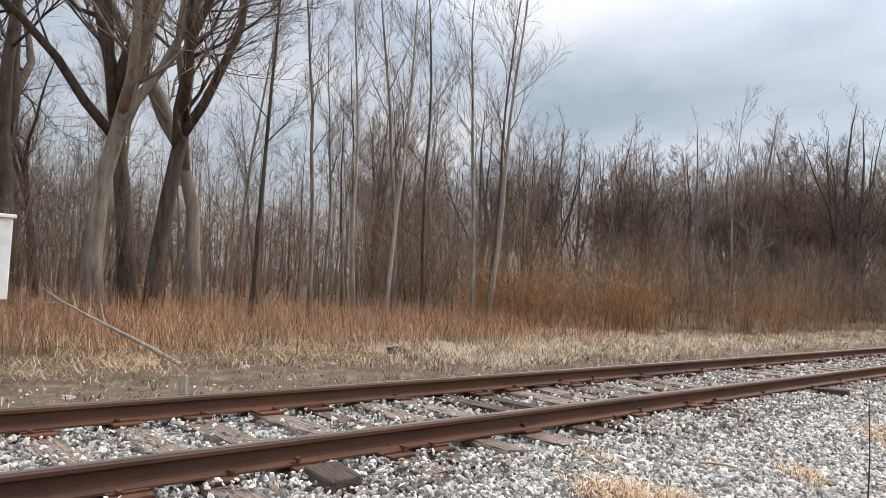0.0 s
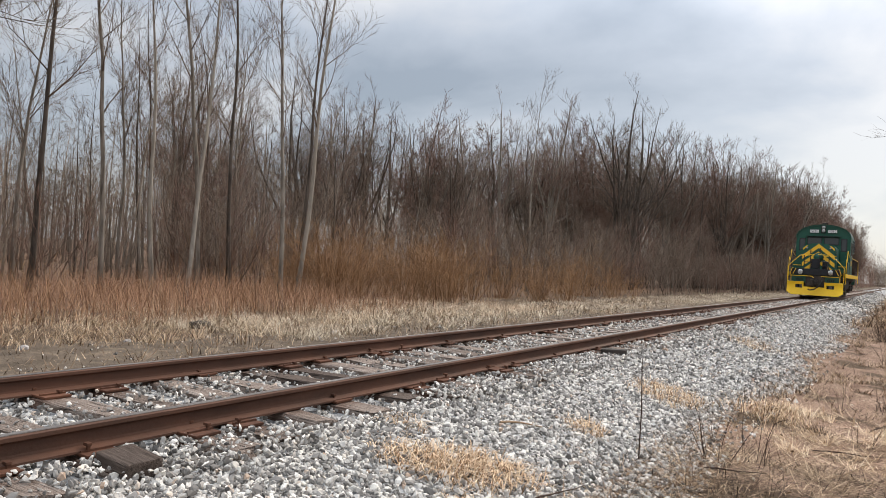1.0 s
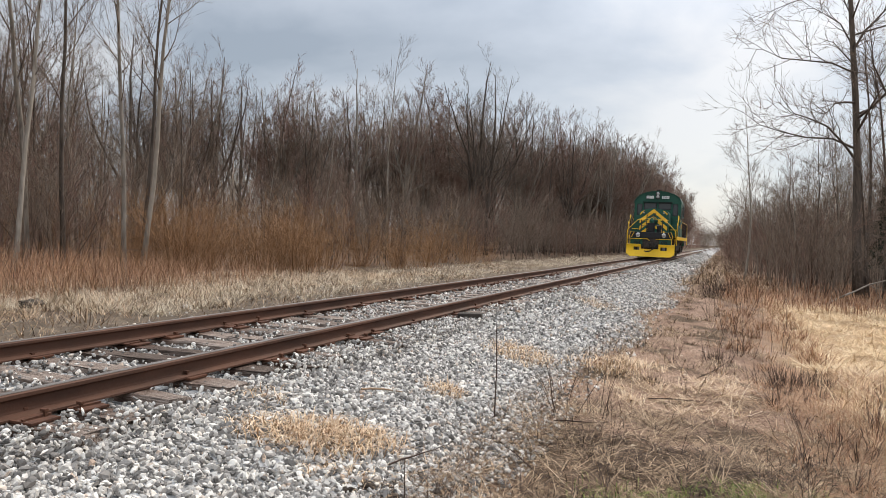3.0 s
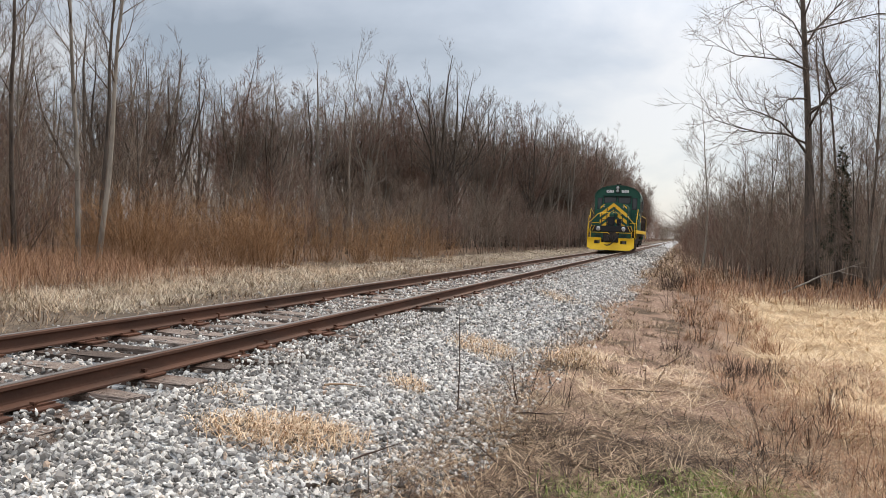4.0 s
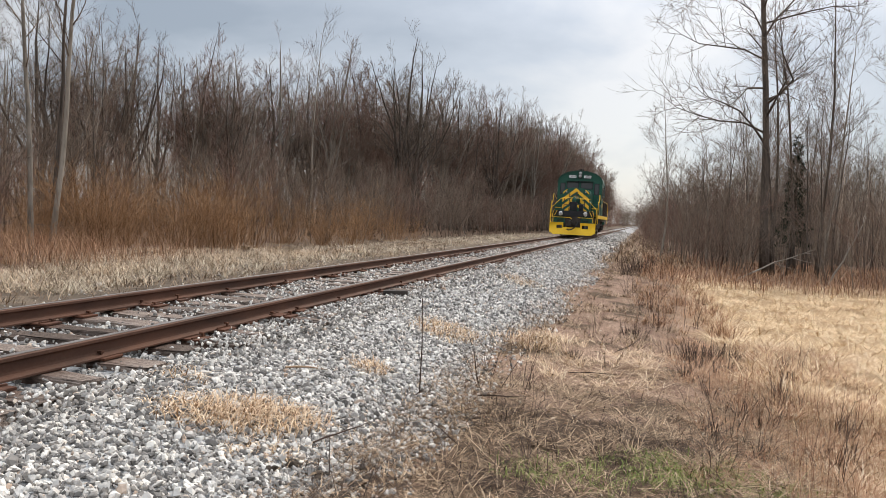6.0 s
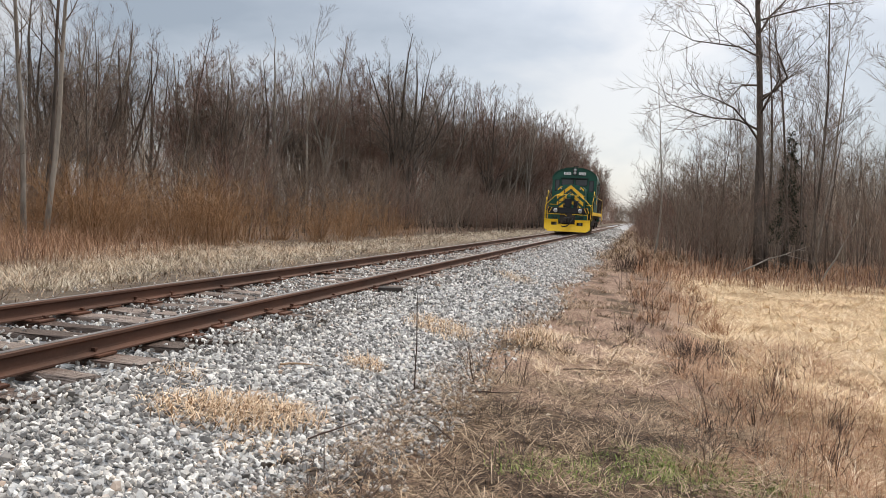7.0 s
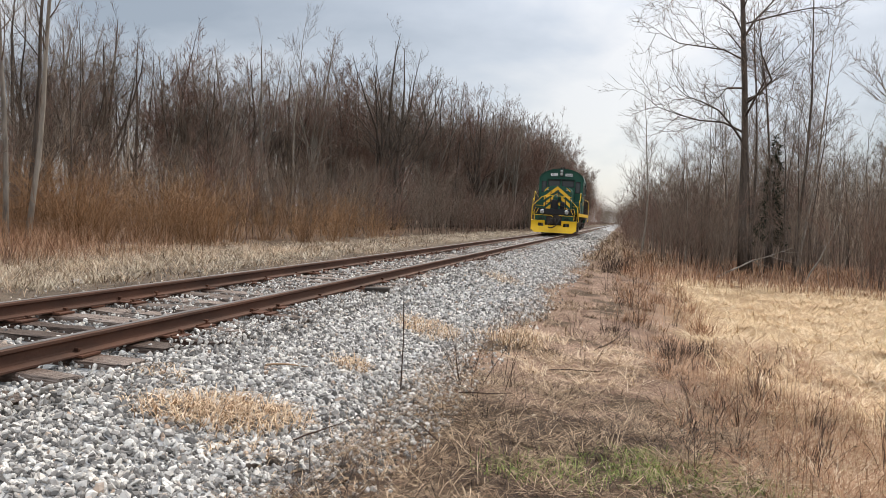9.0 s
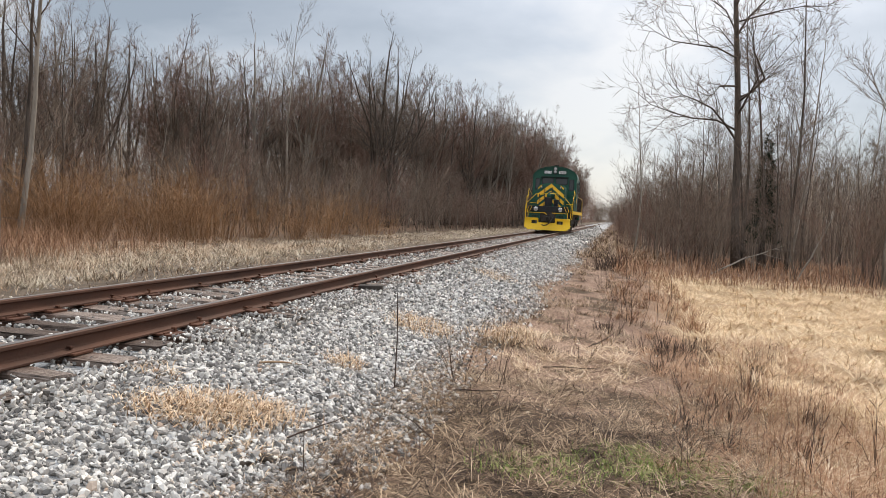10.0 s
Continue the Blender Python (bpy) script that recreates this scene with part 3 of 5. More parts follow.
tufted("bleached_stalks", 60, 26, 3.3, 4.6, 7.2, 9.6, 124, 0.24, 0.95, 0.0028, STRAW_PALE, "bleached stalks strewn over reddish soil", 1.0, 0.12, 0.03, 0.12)
tufted("dark_dead_stems", 130, 22, 2.8, 5.0, 2.8, 6.0, 145, 0.22, 0.94, 0.0022, STEM, "flopped clumps of dark dead stems", 1.0, 0.09, 0.03, 0.12)
tufted("dark_dead_stems", 45, 22, 4.9, 6.1, 4.5, 10.0, 147, 0.26, 0.66, 0.0022, STEM, "dark dead weeds at the edge of the golden grass", 1.0, 0.08, 0.03, 0.25)
tufted("russet_grass", 520, 28, 4.8, 6.9, 3.0, 11, 25, 0.24, 0.90, 0.0019, STRAW_RED, "russet dead grass and fine weeds", 1.1, 0.10, 0.03, 0.2)
blades("russet_grass", *field(2200, 5.2, 6.8, 3.0, 8.5, 125, 1.1, 0.4, 0.6), 0.34, 0.36, 0.0015, STRAW_RED, "thin russet weed stalks standing in dead grass", 135)
blades("russet_grass", *field(9000, 4.4, 16, 22, 40, 26, 1.2), 0.5, 0.55, 0.007, STRAW_RED, "russet dead grass under the bare thicket", 36)
tufted("russet_grass", 170, 26, 4.3, 5.9, 11.5, 30, 126, 0.34, 0.70, 0.0036, STRAW_RED, "russet dead grass along the foot of the ballast", 1.2, 0.12)
tufted("dead_grass_mat", 380, 20, 2.9, 6.5, 28, 110, 127, 0.45, 0.66, 0.011, STRAW_DULL, "dull dead grass far along the ballast", 1.3, 0.2)
blades("green_grass", *spot(1300, 4.88, 4.8, 0.72, 0.46, 41), 0.13, 0.78, 0.0028, GRASS_GREEN, "small patch of fresh green grass", 42)
blades("green_grass", *spot(380, 4.0, 4.5, 0.5, 0.35, 43), 0.13, 0.74, 0.0026, GRASS_GREEN, "small patch of fresh green grass", 44)
for k, (cx, cy, rx, ry, turn, n, h) in enumerate(((2.02, 4.02, 0.56, 0.28, 46, 1300, 0.17), (2.2, 8.2, 0.42, 0.6, 0, 700, 0.16), (2.15, 5.85, 0.2, 0.24, 30, 260, 0.13), (1.95, 15.0, 0.5, 0.8, 0, 400, 0.18), (3.15, 8.8, 0.5, 0.5, 0, 420, 0.26), (1.40, 4.25, 0.2, 0.2, 0, 70, 0.13), (2.35, 3.75, 0.35, 0.25, 40, 160, 0.10))):
    blades("straw_tuft", *spot(n, cx, cy, rx, ry, 50 + k, turn), h, 0.90, 0.0036, STRAW_PALE, "tuft of pale bleached straw growing through the ballast", 60 + k)
# beyond the track
blades("tall_dry_grass", *field(13000, -10.0, -4.3, -3, 22, 27, 1.0, 0.5, 0.8), 0.34, 0.88, 0.0026, STRAW, "tall dry grass along the edge of the wood", 37, swirl=1.6, bend=0.3)
tufted("tall_dry_grass", 260, 26, -9.5, -4.5, -3, 22, 227, 0.38, 0.86, 0.0026, STRAW, "flopped tufts of tall dry grass by the wood", 1.0, 0.22)
blades("tall_dry_grass", *field(17000, -7.6, -3.0, 8.0, 75, 28, 1.4, 0.45, 0.8), 0.32, 0.90, 0.0036, STRAW_GREY, "bleached dry grass beyond the track", 38, swirl=1.6, bend=0.3)
tufted("tall_dry_grass", 330, 24, -7.4, -3.1, 8.0, 60, 228, 0.36, 0.88, 0.0038, STRAW_GREY, "flopped tufts of bleached grass beyond the track", 1.4, 0.22)
tufted("tall_dry_grass", 260, 22, -8.6, -2.8, 5.0, 34, 128, 0.34, 0.82, 0.0040, STRAW_DULL, "dull dead grass beyond the track", 1.2, 0.22)
blades("russet_brush", *field(21000, -15, -6.6, -6, 16, 229, 1.0, 0.42, 1.1), 0.95, 0.50, 0.0026, STRAW_RED, "russet waist-high brush of fine dead stems before the trees", 239, bend=0.25)
blades("russet_grass", *field(8000, -17, -7, -6, 20, 29, 1.0, 0.4, 1.4), 0.62, 0.42, 0.0040, STRAW_RED, "russet knee-high dead grass among the trees", 39)
blades("soil_litter", *field(6000, -5.8, -1.4, -2, 24, 30, 1.2), 0.15, 0.95, 0.0040, STRAW_DULL, "scattered dead stalks on dark soil", 40)

# fallen leaves: small curled scraps
r = np.random.default_rng(71)
lx, ly = field(420, 2.6, 6.0, 2.6, 12, 72, 1.3)
n = len(lx)
a, s = r.uniform(0, 6.28, n), r.uniform(0.012, 0.032, n)
lz = surface(lx, ly) + 0.03
ex, ey = np.c_[np.cos(a), np.sin(a), r.normal(0, 0.3, n)] * s[:, None], np.c_[-np.sin(a), np.cos(a), r.normal(0, 0.3, n)] * s[:, None] * 0.6
base = np.c_[lx, ly, lz]
up = np.c_[np.zeros((n, 2)), 0.35 * s]
V = np.stack([base - ex, base + ey + up, base + ex, base - ey + up], 1).reshape(-1, 3)
k = np.arange(n)[:, None] * 4
bulk("fallen_leaves", V, np.concatenate([k + np.array([[0, 1, 2]]), k + np.array([[0, 2, 3]])]), DRYLEAF, "scattered curled fallen leaves on dead grass", "leaves")


# ---- trees ----
def bent(rng, start, way, length, n, wobble, rise=0.0):
    pts, d = [Vector(start)], Vector(way).normalized()
    for _ in range(n):
        d = (d + Vector(rng.normal(0, wobble, 3)) + Vector((0, 0, rise))).normalized()
        pts.append(pts[-1] + d * (length / n))
    return pts


def around(rng, d, angle):
    """A way that leaves d by that angle, on any side."""
    s = d.orthogonal().normalized()
    s.rotate(Matrix.Rotation(rng.uniform(0, 2 * math.pi), 3, d))
    return (d * math.cos(angle) + s * math.sin(angle)).normalized()


def on(pts, s):
    k = min(int(s * (len(pts) - 1)), len(pts) - 2)
    w = s * (len(pts) - 1) - k
    return pts[k].lerp(pts[k + 1], w), (pts[k + 1] - pts[k]).normalized()


def spikes(shape, rng, start, way, length, r):
    """A thin branch: a slim pyramid."""
    d = Vector(way).normalized()
    a = d.orthogonal().normalized()
    b = d.cross(a)
    p = Vector(start)
    v = [p + (a * math.cos(t) + b * math.sin(t)) * r for t in (0, 2.1, 4.2)] + [p + d * length]
    shape.add(v, [(0, 1, 3), (1, 2, 3), (2, 0, 3)])


def sliver(shape, rng, start, way, length, r):
    """The thinnest twigs, less than a finger across."""
    d = Vector(way).normalized()
    a = d.orthogonal().normalized()
    a.rotate(Matrix.Rotation(rng.uniform(0, 3.14), 3, d))
    p = Vector(start)
    shape.add([p - a * r, p + a * r, p + d * length], [(0, 1, 2)])


def bough(rng, wood, spray, p, d, L, r, depth, o):
    """A limb (depth 1) or a branch (depth 2), with all that grows on it down to the finest twigs."""
    n = 5 if depth == 1 else 3
    q = bent(rng, p, d, L, n, o["wob"], o["rise"])
    wood.tube(q, [max(0.0035, r * (1 - 0.86 * i / n)) for i in range(n + 1)], 4 if r > 0.03 else 3)
    count = max(3, int(L * o["sub"] * (1.0 if depth == 1 else 1.5)) + 2)
    for k in range(count):
        s = 0.16 + 0.84 * (k + rng.uniform(0, 1)) / count
        p2, d2 = on(q, min(s, 0.999))
        w2 = (around(rng, d2, rng.uniform(0.35, 0.85)) + Vector((0, 0, o["up"]))).normalized()
        L2 = (0.56 * L * (1.12 - 0.55 * s) + 0.10) * rng.uniform(0.55, 1.15)
        if depth == 1 and L2 > 0.55:
            bough(rng, wood, spray, p2, w2, L2, max(0.005, r * 0.45 * (1.1 - 0.5 * s)), 2, o)
            continue
        L2 = min(L2, 1.15)
        m2 = p2 + w2 * L2 * 0.5
        w3 = (w2 + Vector(rng.normal(0, 0.2, 3)) + Vector((0, 0, 0.08))).normalized()
        spikes(spray, rng, p2, w2, L2 * 0.62, o["tw"] * 1.25)
        sliver(spray, rng, m2, w3, L2 * 0.55, o["tw"])
        for _ in range(o["twigs"]):
            u = rng.uniform(0.15, 1.0)
            p3 = p2.lerp(m2, u * 2) if u < 0.5 else m2 + w3 * L2 * (u - 0.5)
            w4 = (around(rng, w2, rng.uniform(0.25, 0.6)) + Vector((0, 0, 0.15))).normalized()
            sliver(spray, rng, p3, w4, L2 * rng.uniform(0.35, 0.75) + 0.08, o["tw"] * 0.75)


def tree(seed, height, radius, clear, limbs, spread, twigs=3, lean=0.03, leaders=0, bark_m=BARK_GREY, twig_m=TWIG, branch_len=0.30, wob=0.10, sub=2.6, rise=0.085, tw=0.0050, sides=7, up=0.17, straight=0.04):
    """A bare tree: one trunk, leaders that part from it, limbs, branches, twigs."""
    rng = np.random.default_rng(seed)
    o = {"wob": wob, "rise": rise, "sub": sub, "tw": tw, "twigs": twigs, "up": up}
    stem, wood, spray = Shape(), Shape(), Shape()
    trunk = bent(rng, (0, 0, -0.15), (rng.normal(0, lean), rng.normal(0, lean), 1), height, 10, straight, 0.04)
    rad = [radius * (1 - i / 10.7) ** 0.85 * (1.3 if i == 0 else 1) for i in range(11)]
    stem.tube(trunk, rad, sides)
    axes = [(trunk, rad, clear, limbs)]
    for _ in range(leaders):
        s = clear * rng.uniform(0.75, 1.25)
        p, d = on(trunk, s)
        pts = bent(rng, p, around(rng, d, rng.uniform(0.25, 0.50) * spread), height * (1 - s) * rng.uniform(0.72, 0.98), 8, straight * 1.8, 0.045)
        rr = [radius * 0.60 * (1 - i / 8.6) for i in range(9)]
        stem.tube(pts, rr, max(5, sides - 1))
        axes.append((pts, rr, 0.18, int(limbs * 0.7)))
    for pts, rr, c, count in axes:
        for k in range(count):
            s = c + (0.99 - c) * ((k + rng.uniform(0, 0.9)) / count)
            p, d = on(pts, s)
            L = height * branch_len * (1.10 - 0.82 * s) * rng.uniform(0.6, 1.25) + 0.4
            way = around(rng, d, rng.uniform(0.5, 0.95) * spread)
            bough(rng, wood, spray, p, way, L, max(0.008, float(np.interp(s, np.linspace(0, 1, len(rr)), rr)) * rng.uniform(0.32, 0.52)), 1, o)
    return [("trunk", stem.mesh("trunk", bark_m, True, False)), ("crown", wood.mesh("crown", bark_m if radius > 0.12 else twig_m, True, False)), ("twig_spray", spray.mesh("twigs", twig_m, False, False))]


def sapling(seed, height, stems, mat, tw=0.0042, spread=0.5):
    """Scrub: a few crooked stems from one root, each finely branched."""
    rng = np.random.default_rng(seed)
    o = {"wob": 0.13, "rise": 0.05, "sub": 2.6, "tw": tw, "twigs": 3, "up": 0.16}
    wood, spray = Shape(), Shape()
    for _ in range(stems):
        a = rng.uniform(0, 6.28)
        out = Vector((math.cos(a), math.sin(a), 0))
        h = height * rng.uniform(0.45, 1.05)
        bough(rng, wood, spray, out * abs(rng.normal(0, spread)) - Vector((0, 0, 0.08)), out * rng.uniform(0, 0.3) + Vector((0, 0, 1)), h, 0.006 + 0.0042 * h, 1, o)
    return [("stem_clump", wood.mesh("stem_clump", mat, False, False)), ("twig_spray", spray.mesh("twig_spray", mat, False, False))]


def plant(kind, meshes, x, y, turn, size, label, category="tree", group="", z=None):
    ob = thing(kind, pose(x, y, float(surface(x, y)) if z is None else z, 0, 0, turn), label, category, group)
    ob.scale = (size, size, size)
    for nm, me in meshes:
        c = new(nm, me)
        c.parent = ob
        if nm in ("twig_spray", "stem_clump"):
            tagged(c, kind="stuff")
    return ob


SLIM = [tree(100 + k, 12.5, 0.085, 0.36, 17, 1.0, 3, 0.04, bark_m=(BARK_DARK, BARK_GREY, BARK_DARK, BARK_PALE)[k % 4], twig_m=(TWIG, TWIG, TWIG_RED, TWIG)[k % 4], branch_len=0.22, sub=2.4, tw=0.006) for k in range(6)]
MAPLE = [tree(110 + k, 13.4, 0.19, 0.26, 13, 1.15, 2, 0.04, leaders=(4, 3, 5, 3)[k], bark_m=(BARK_DARK, BARK_GREY)[k % 2], twig_m=(TWIG, TWIG_RED)[k % 2], branch_len=0.21, sub=2.3, tw=0.0085) for k in range(4)]
STOUT = [tree(120 + k, 14.0, 0.20, 0.30, 10, 1.2, 3, 0.05, leaders=(3, 2, 3)[k], bark_m=(BARK_DARK, BARK_GREY)[k % 2], branch_len=0.27, straight=0.09, wob=0.17, sub=2.1, sides=9, tw=0.006) for k in range(3)]
POLE = [tree(140 + k, 8.0, 0.042, 0.20, 15, 1.0, 3, 0.07, straight=0.06, bark_m=(BARK_GREY, BARK_DARK, BARK_PALE)[k % 3], twig_m=(TWIG_RED, TWIG, TWIG)[k % 3], branch_len=0.22, sides=5, tw=0.0055) for k in range(5)]
REDTOP = [tree(160 + k, 12.8, 0.11, 0.12, 20, 0.95, 3, 0.03, leaders=3, bark_m=BARK_DARK, twig_m=(TWIG_RED, TWIG_RED, TWIG)[k], rise=0.10, branch_len=0.21, sub=2.2, tw=0.013) for k in range(3)]
NEARS = [tree(180 + k, 13.0, 0.078, 0.38, 14, 0.95, 3, 0.025, bark_m=(BARK_GREY, BARK_PALE, BARK_DARK)[k], branch_len=0.21, straight=0.035, sub=2.4) for k in range(3)]


def thicket(seed, height, stems, spread, mat, twigs=5, r0=0.010, fan=0.35):
    """A bush of many bare stems that rise from one root."""
    rng = np.random.default_rng(seed)
    s, t = Shape(), Shape()
    for _ in range(stems):
        a, d = rng.uniform(0, 6.28), abs(rng.normal(0, spread * 0.4))
        out = Vector((math.cos(a), math.sin(a), 0))
        h = height * rng.uniform(0.45, 1.1)
        q = bent(rng, out * d - Vector((0, 0, 0.05)), out * rng.uniform(0, fan) + Vector((0, 0, 1)), h, 4, 0.16, 0.02)
        r = r0 * rng.uniform(0.5, 1.2)
        s.tube([q[0], q[2], q[4]], [r, r * 0.6, r * 0.2], 3)
        for _ in range(twigs):
            p, w = on(q, rng.uniform(0.3, 1.0))
            sliver(t, rng, p, around(rng, w, rng.uniform(0.4, 1.25)), h * rng.uniform(0.12, 0.32), r * 0.6)
    return [("stem_clump", s.mesh("stem_clump", mat, False, False)), ("twig_spray", t.mesh("twig_spray", mat, False, False))]


BUSH = [thicket(200 + k, 2.5, 46, 0.9, BRUSH, 11, 0.0070, 0.75) for k in range(3)]
SCRUB = [sapling(210 + k, 3.2, (6, 8, 5)[k], (TWIG, TWIG_RED, TWIG)[k]) for k in range(3)]
LOW = [thicket(220 + k, 0.9, 22, 0.5, (TWIG_RED, BRUSH)[k], 4, 0.004) for k in range(2)]

rng = np.random.default_rng(9)
SLIM_L = "tall slim bare tree of the leafless wood"
# the trees at the edge of the wood beyond the track
for x, y, k, turn, size in ((-15.0, 5.85, 1, 40, 1.25), (-15.2, 7.4, 0, 200, 1.2), (-16.8, 7.4, 2, 110, 1.3), (-15.4, 8.6, 1, 265, 1.15), (-18.6, 4.6, 0, 10, 1.25), (-17.0, 2.8, 2, 80, 1.1)):
    plant("old_tree", STOUT[k], x, y, turn, size, "broad old bare tree with grey bark and heavy limbs", "tree", "old trees of the wood")
for x, y, k, turn, size in ((-11.6, 15.9, 0, 20, 1.0), (-12.0, 17.0, 1, 130, 1.05), (-13.6, 15.6, 2, 250, 1.0), (-14.2, 14.9, 0, 70, 1.1), (-15.6, 14.3, 1, 300, 1.0), (-13.0, 18.0, 2, 15, 1.0), (-12.8, 13.4, 1, 222, 0.95), (-14.4, 11.8, 0, 140, 1.0), (-15.8, 10.6, 2, 330, 1.1), (-13.4, 36.5, 1, 66, 0.9)):
    plant("edge_tree", NEARS[k], x, y, turn, size, "slim pale-barked bare tree at the wood's edge", "tree", "trees at the wood's edge")

# the wood beyond the track: its front stands back behind wet scrub, then closes in on the rails
def wood_front(y):
    return float(np.interp(y, [-16, 8, 18, 24, 34, 46, 56, 66, 78, 100, 240], [-16, -17, -16.5, -19, -22, -21, -17, -12.5, -8.5, -6.6, -6.2]))


for k in range(430):
    y = -16 + 240 * rng.uniform(0, 1) ** 1.35
    x = wood_front(y) - abs(rng.normal(0, 1)) * (8.0 if y < 90 else 5.0) + rng.normal(0, 0.6)
    if y < 24 and rng.uniform() < 0.35:
        continue
    grown = np.interp(y, [0, 40, 70, 120, 220], [0.92, 0.98, 1.14, 1.28, 1.2])
    pick = rng.uniform()
    if pick < (0.16 if y > 26 else 0.5):
        plant("slim_tree", SLIM[int(rng.integers(6))], x, y, rng.uniform(0, 360), grown * rng.uniform(0.74, 1.02), SLIM_L, "tree", "trees of the wood")
    elif pick < 0.66 and y > 26:
        plant("maple_tree", MAPLE[int(rng.integers(4))], x - 1, y, rng.uniform(0, 360), grown * rng.uniform(0.76, 1.0), "bare tree with an oval crown of upswept fine branches", "tree", "trees of the wood")
    elif pick < (0.69 if y > 26 else 0.56):
        plant("old_tree", STOUT[int(rng.integers(3))], x - 2, y, rng.uniform(0, 360), grown * rng.uniform(0.8, 0.95), "forked bare tree standing within the wood", "tree", "old trees of the wood")
    elif pick < 0.74 or y < 40:
        plant("young_tree", POLE[int(rng.integers(5))], x + rng.uniform(0, 3) * (y > 20), y, rng.uniform(0, 360), rng.uniform(0.7, 1.15), "thin young bare tree in the undergrowth", "tree", "young trees of the wood")
    else:
        plant("budding_tree", REDTOP[int(rng.integers(3))], x, y, rng.uniform(0, 360), grown * rng.uniform(0.80, 1.06), "bare tree with a dense reddish crown of budding twigs", "tree", "trees of the wood")
for x, y, k, turn, size in ((-14.0, 52.0, 0, 20, 1.12), (-13.0, 53.5, 2, 200, 1.05), (-18.6, 50.0, 1, 130, 1.10), (-21.4, 48.5, 3, 250, 1.02), (-9.0, 88.0, 1, 30, 1.08)):
    plant("maple_tree", MAPLE[k], x, y, turn, size, "tall bare tree whose fine crown tops the wood", "tree", "trees of the wood")
for k in range(34):
    y = rng.uniform(24, 62)
    x = wood_front(y) + rng.uniform(1, 9)
    plant("young_tree", POLE[int(rng.integers(5))], min(x, -7.0), y, rng.uniform(0, 360), rng.uniform(0.5, 0.85), "thin young bare tree in wet scrub before the wood", "tree", "young trees of the wood")
# undergrowth
for k in range(58):
    y = float(rng.choice([17.5, 20.0, 21.2, 22.6, 27.0, 35.0])) + rng.normal(0, 0.8)
    x = np.interp(y, [14, 18, 21, 26, 38], [-13.0, -10.8, -8.6, -7.0, -6.4]) - abs(rng.normal(0, 2.2))
    plant("brown_bush", BUSH[int(rng.integers(3))], x, y, rng.uniform(0, 360), rng.uniform(0.6, 1.2), "bush of many upright orange-brown bare stems", "bush", "bushes along the wood")
for k in range(205):
    y = -12 + 130 * rng.uniform(0, 1) ** 1.1
    x = np.interp(y, [-12, 10, 22, 34, 60, 120], [-14.5, -15, -11.5, -8.2, -6.4, -5.6]) - abs(rng.normal(0, 6))
    plant("scrub", SCRUB[int(rng.integers(3))], x, y, rng.uniform(0, 360), rng.uniform(0.7, 1.5), "tangle of grey-brown leafless scrub", "bush", "scrub of the wood")

for k in range(44):
    x, y = rng.uniform(-13.5, -6.8), rng.uniform(-3, 17)
    plant("low_bush", LOW[int(rng.integers(2))], x, y, rng.uniform(0, 360), rng.uniform(0.8, 1.7), "low bush of fine reddish bare stems in dead grass", "bush", "low bushes before the wood")


def deep_wood(x0, x1, y0, y1, stems, twigs, height, seed, mat=TWIG, thick=1.0):
    """The inside of the wood, too far off to tell one tree from the next: thin trunks and a haze of twigs."""
    r = np.random.default_rng(seed)
    px, py = r.uniform(x0, x1, stems), r.uniform(y0, y1, stems)
    h, w = height * r.uniform(0.5, 1.1, stems), r.uniform(0.03, 0.10, stems)
    tip = np.c_[px + r.normal(0, 0.5, stems), py + r.normal(0, 0.5, stems), h]
    base = np.c_[px, py, np.full(stems, -0.9)]
    V = [np.stack([base + np.c_[w, 0 * w, 0 * w], base + np.c_[-w / 2, w, 0 * w], base - np.c_[w / 2, w, 0 * w], tip], 1).reshape(-1, 3)]
    k = np.arange(stems)[:, None] * 4
    F = [(k[:, None] + np.array([(0, 1, 3), (1, 2, 3), (2, 0, 3)])[None]).reshape(-1, 3)]
    i = r.integers(0, stems, twigs)
    s = r.uniform(0, 1, twigs) ** 0.7
    p = base[i] + (tip[i] - base[i]) * s[:, None] + r.normal(0, 1, (twigs, 3)) * np.array([0.8, 0.8, 0.3]) * (0.5 + s[:, None])
    d = r.normal(0, 0.55, (twigs, 3)) + np.array([0, 0, 0.7])
    d *= (r.uniform(0.35, 1.1, twigs) * thick ** 0.5 / np.linalg.norm(d, axis=1))[:, None]
    a = np.cross(d, r.normal(size=(twigs, 3)))
    a *= (r.uniform(0.004, 0.010, twigs) * thick / np.linalg.norm(a, axis=1))[:, None]
    V.append(np.stack([p - a, p + a, p + d], 1).reshape(-1, 3))
    F.append(np.arange(twigs * 3).reshape(-1, 3) + stems * 4)
    return bulk("deep_wood", np.concatenate(V), np.concatenate(F), mat, "grey-brown depth of bare trunks and twigs in the wood", "woods")


deep_wood(-70, -29, -30, 70, 1200, 60000, 9.0, 401, TWIG, 1.6)
deep_wood(-45, -18, 60, 200, 900, 60000, 10.0, 402, TWIG, 2.0)
deep_wood(-34, -6.5, 150, 420, 500, 60000, 15.0, 406, TWIG_RED, 4.0)
deep_wood(-30, -19.5, -14, 40, 200, 24000, 5.0, 403)
deep_wood(12, 60, 40, 120, 800, 45000, 6.5, 404)
deep_wood(7.5, 34, 40, 66, 420, 32000, 6.2, 409, TWIG, 1.1)
deep_wood(6.0, 26, 60, 420, 500, 56000, 6.0, 405, TWIG_RED, 2.4)
deep_wood(18, 50, 30, 50, 220, 16000, 5.0, 407, TWIG_RED)
deep_wood(-12, 10, 430, 480, 140, 12000, 11.0, 408, TWIG, 5.0)

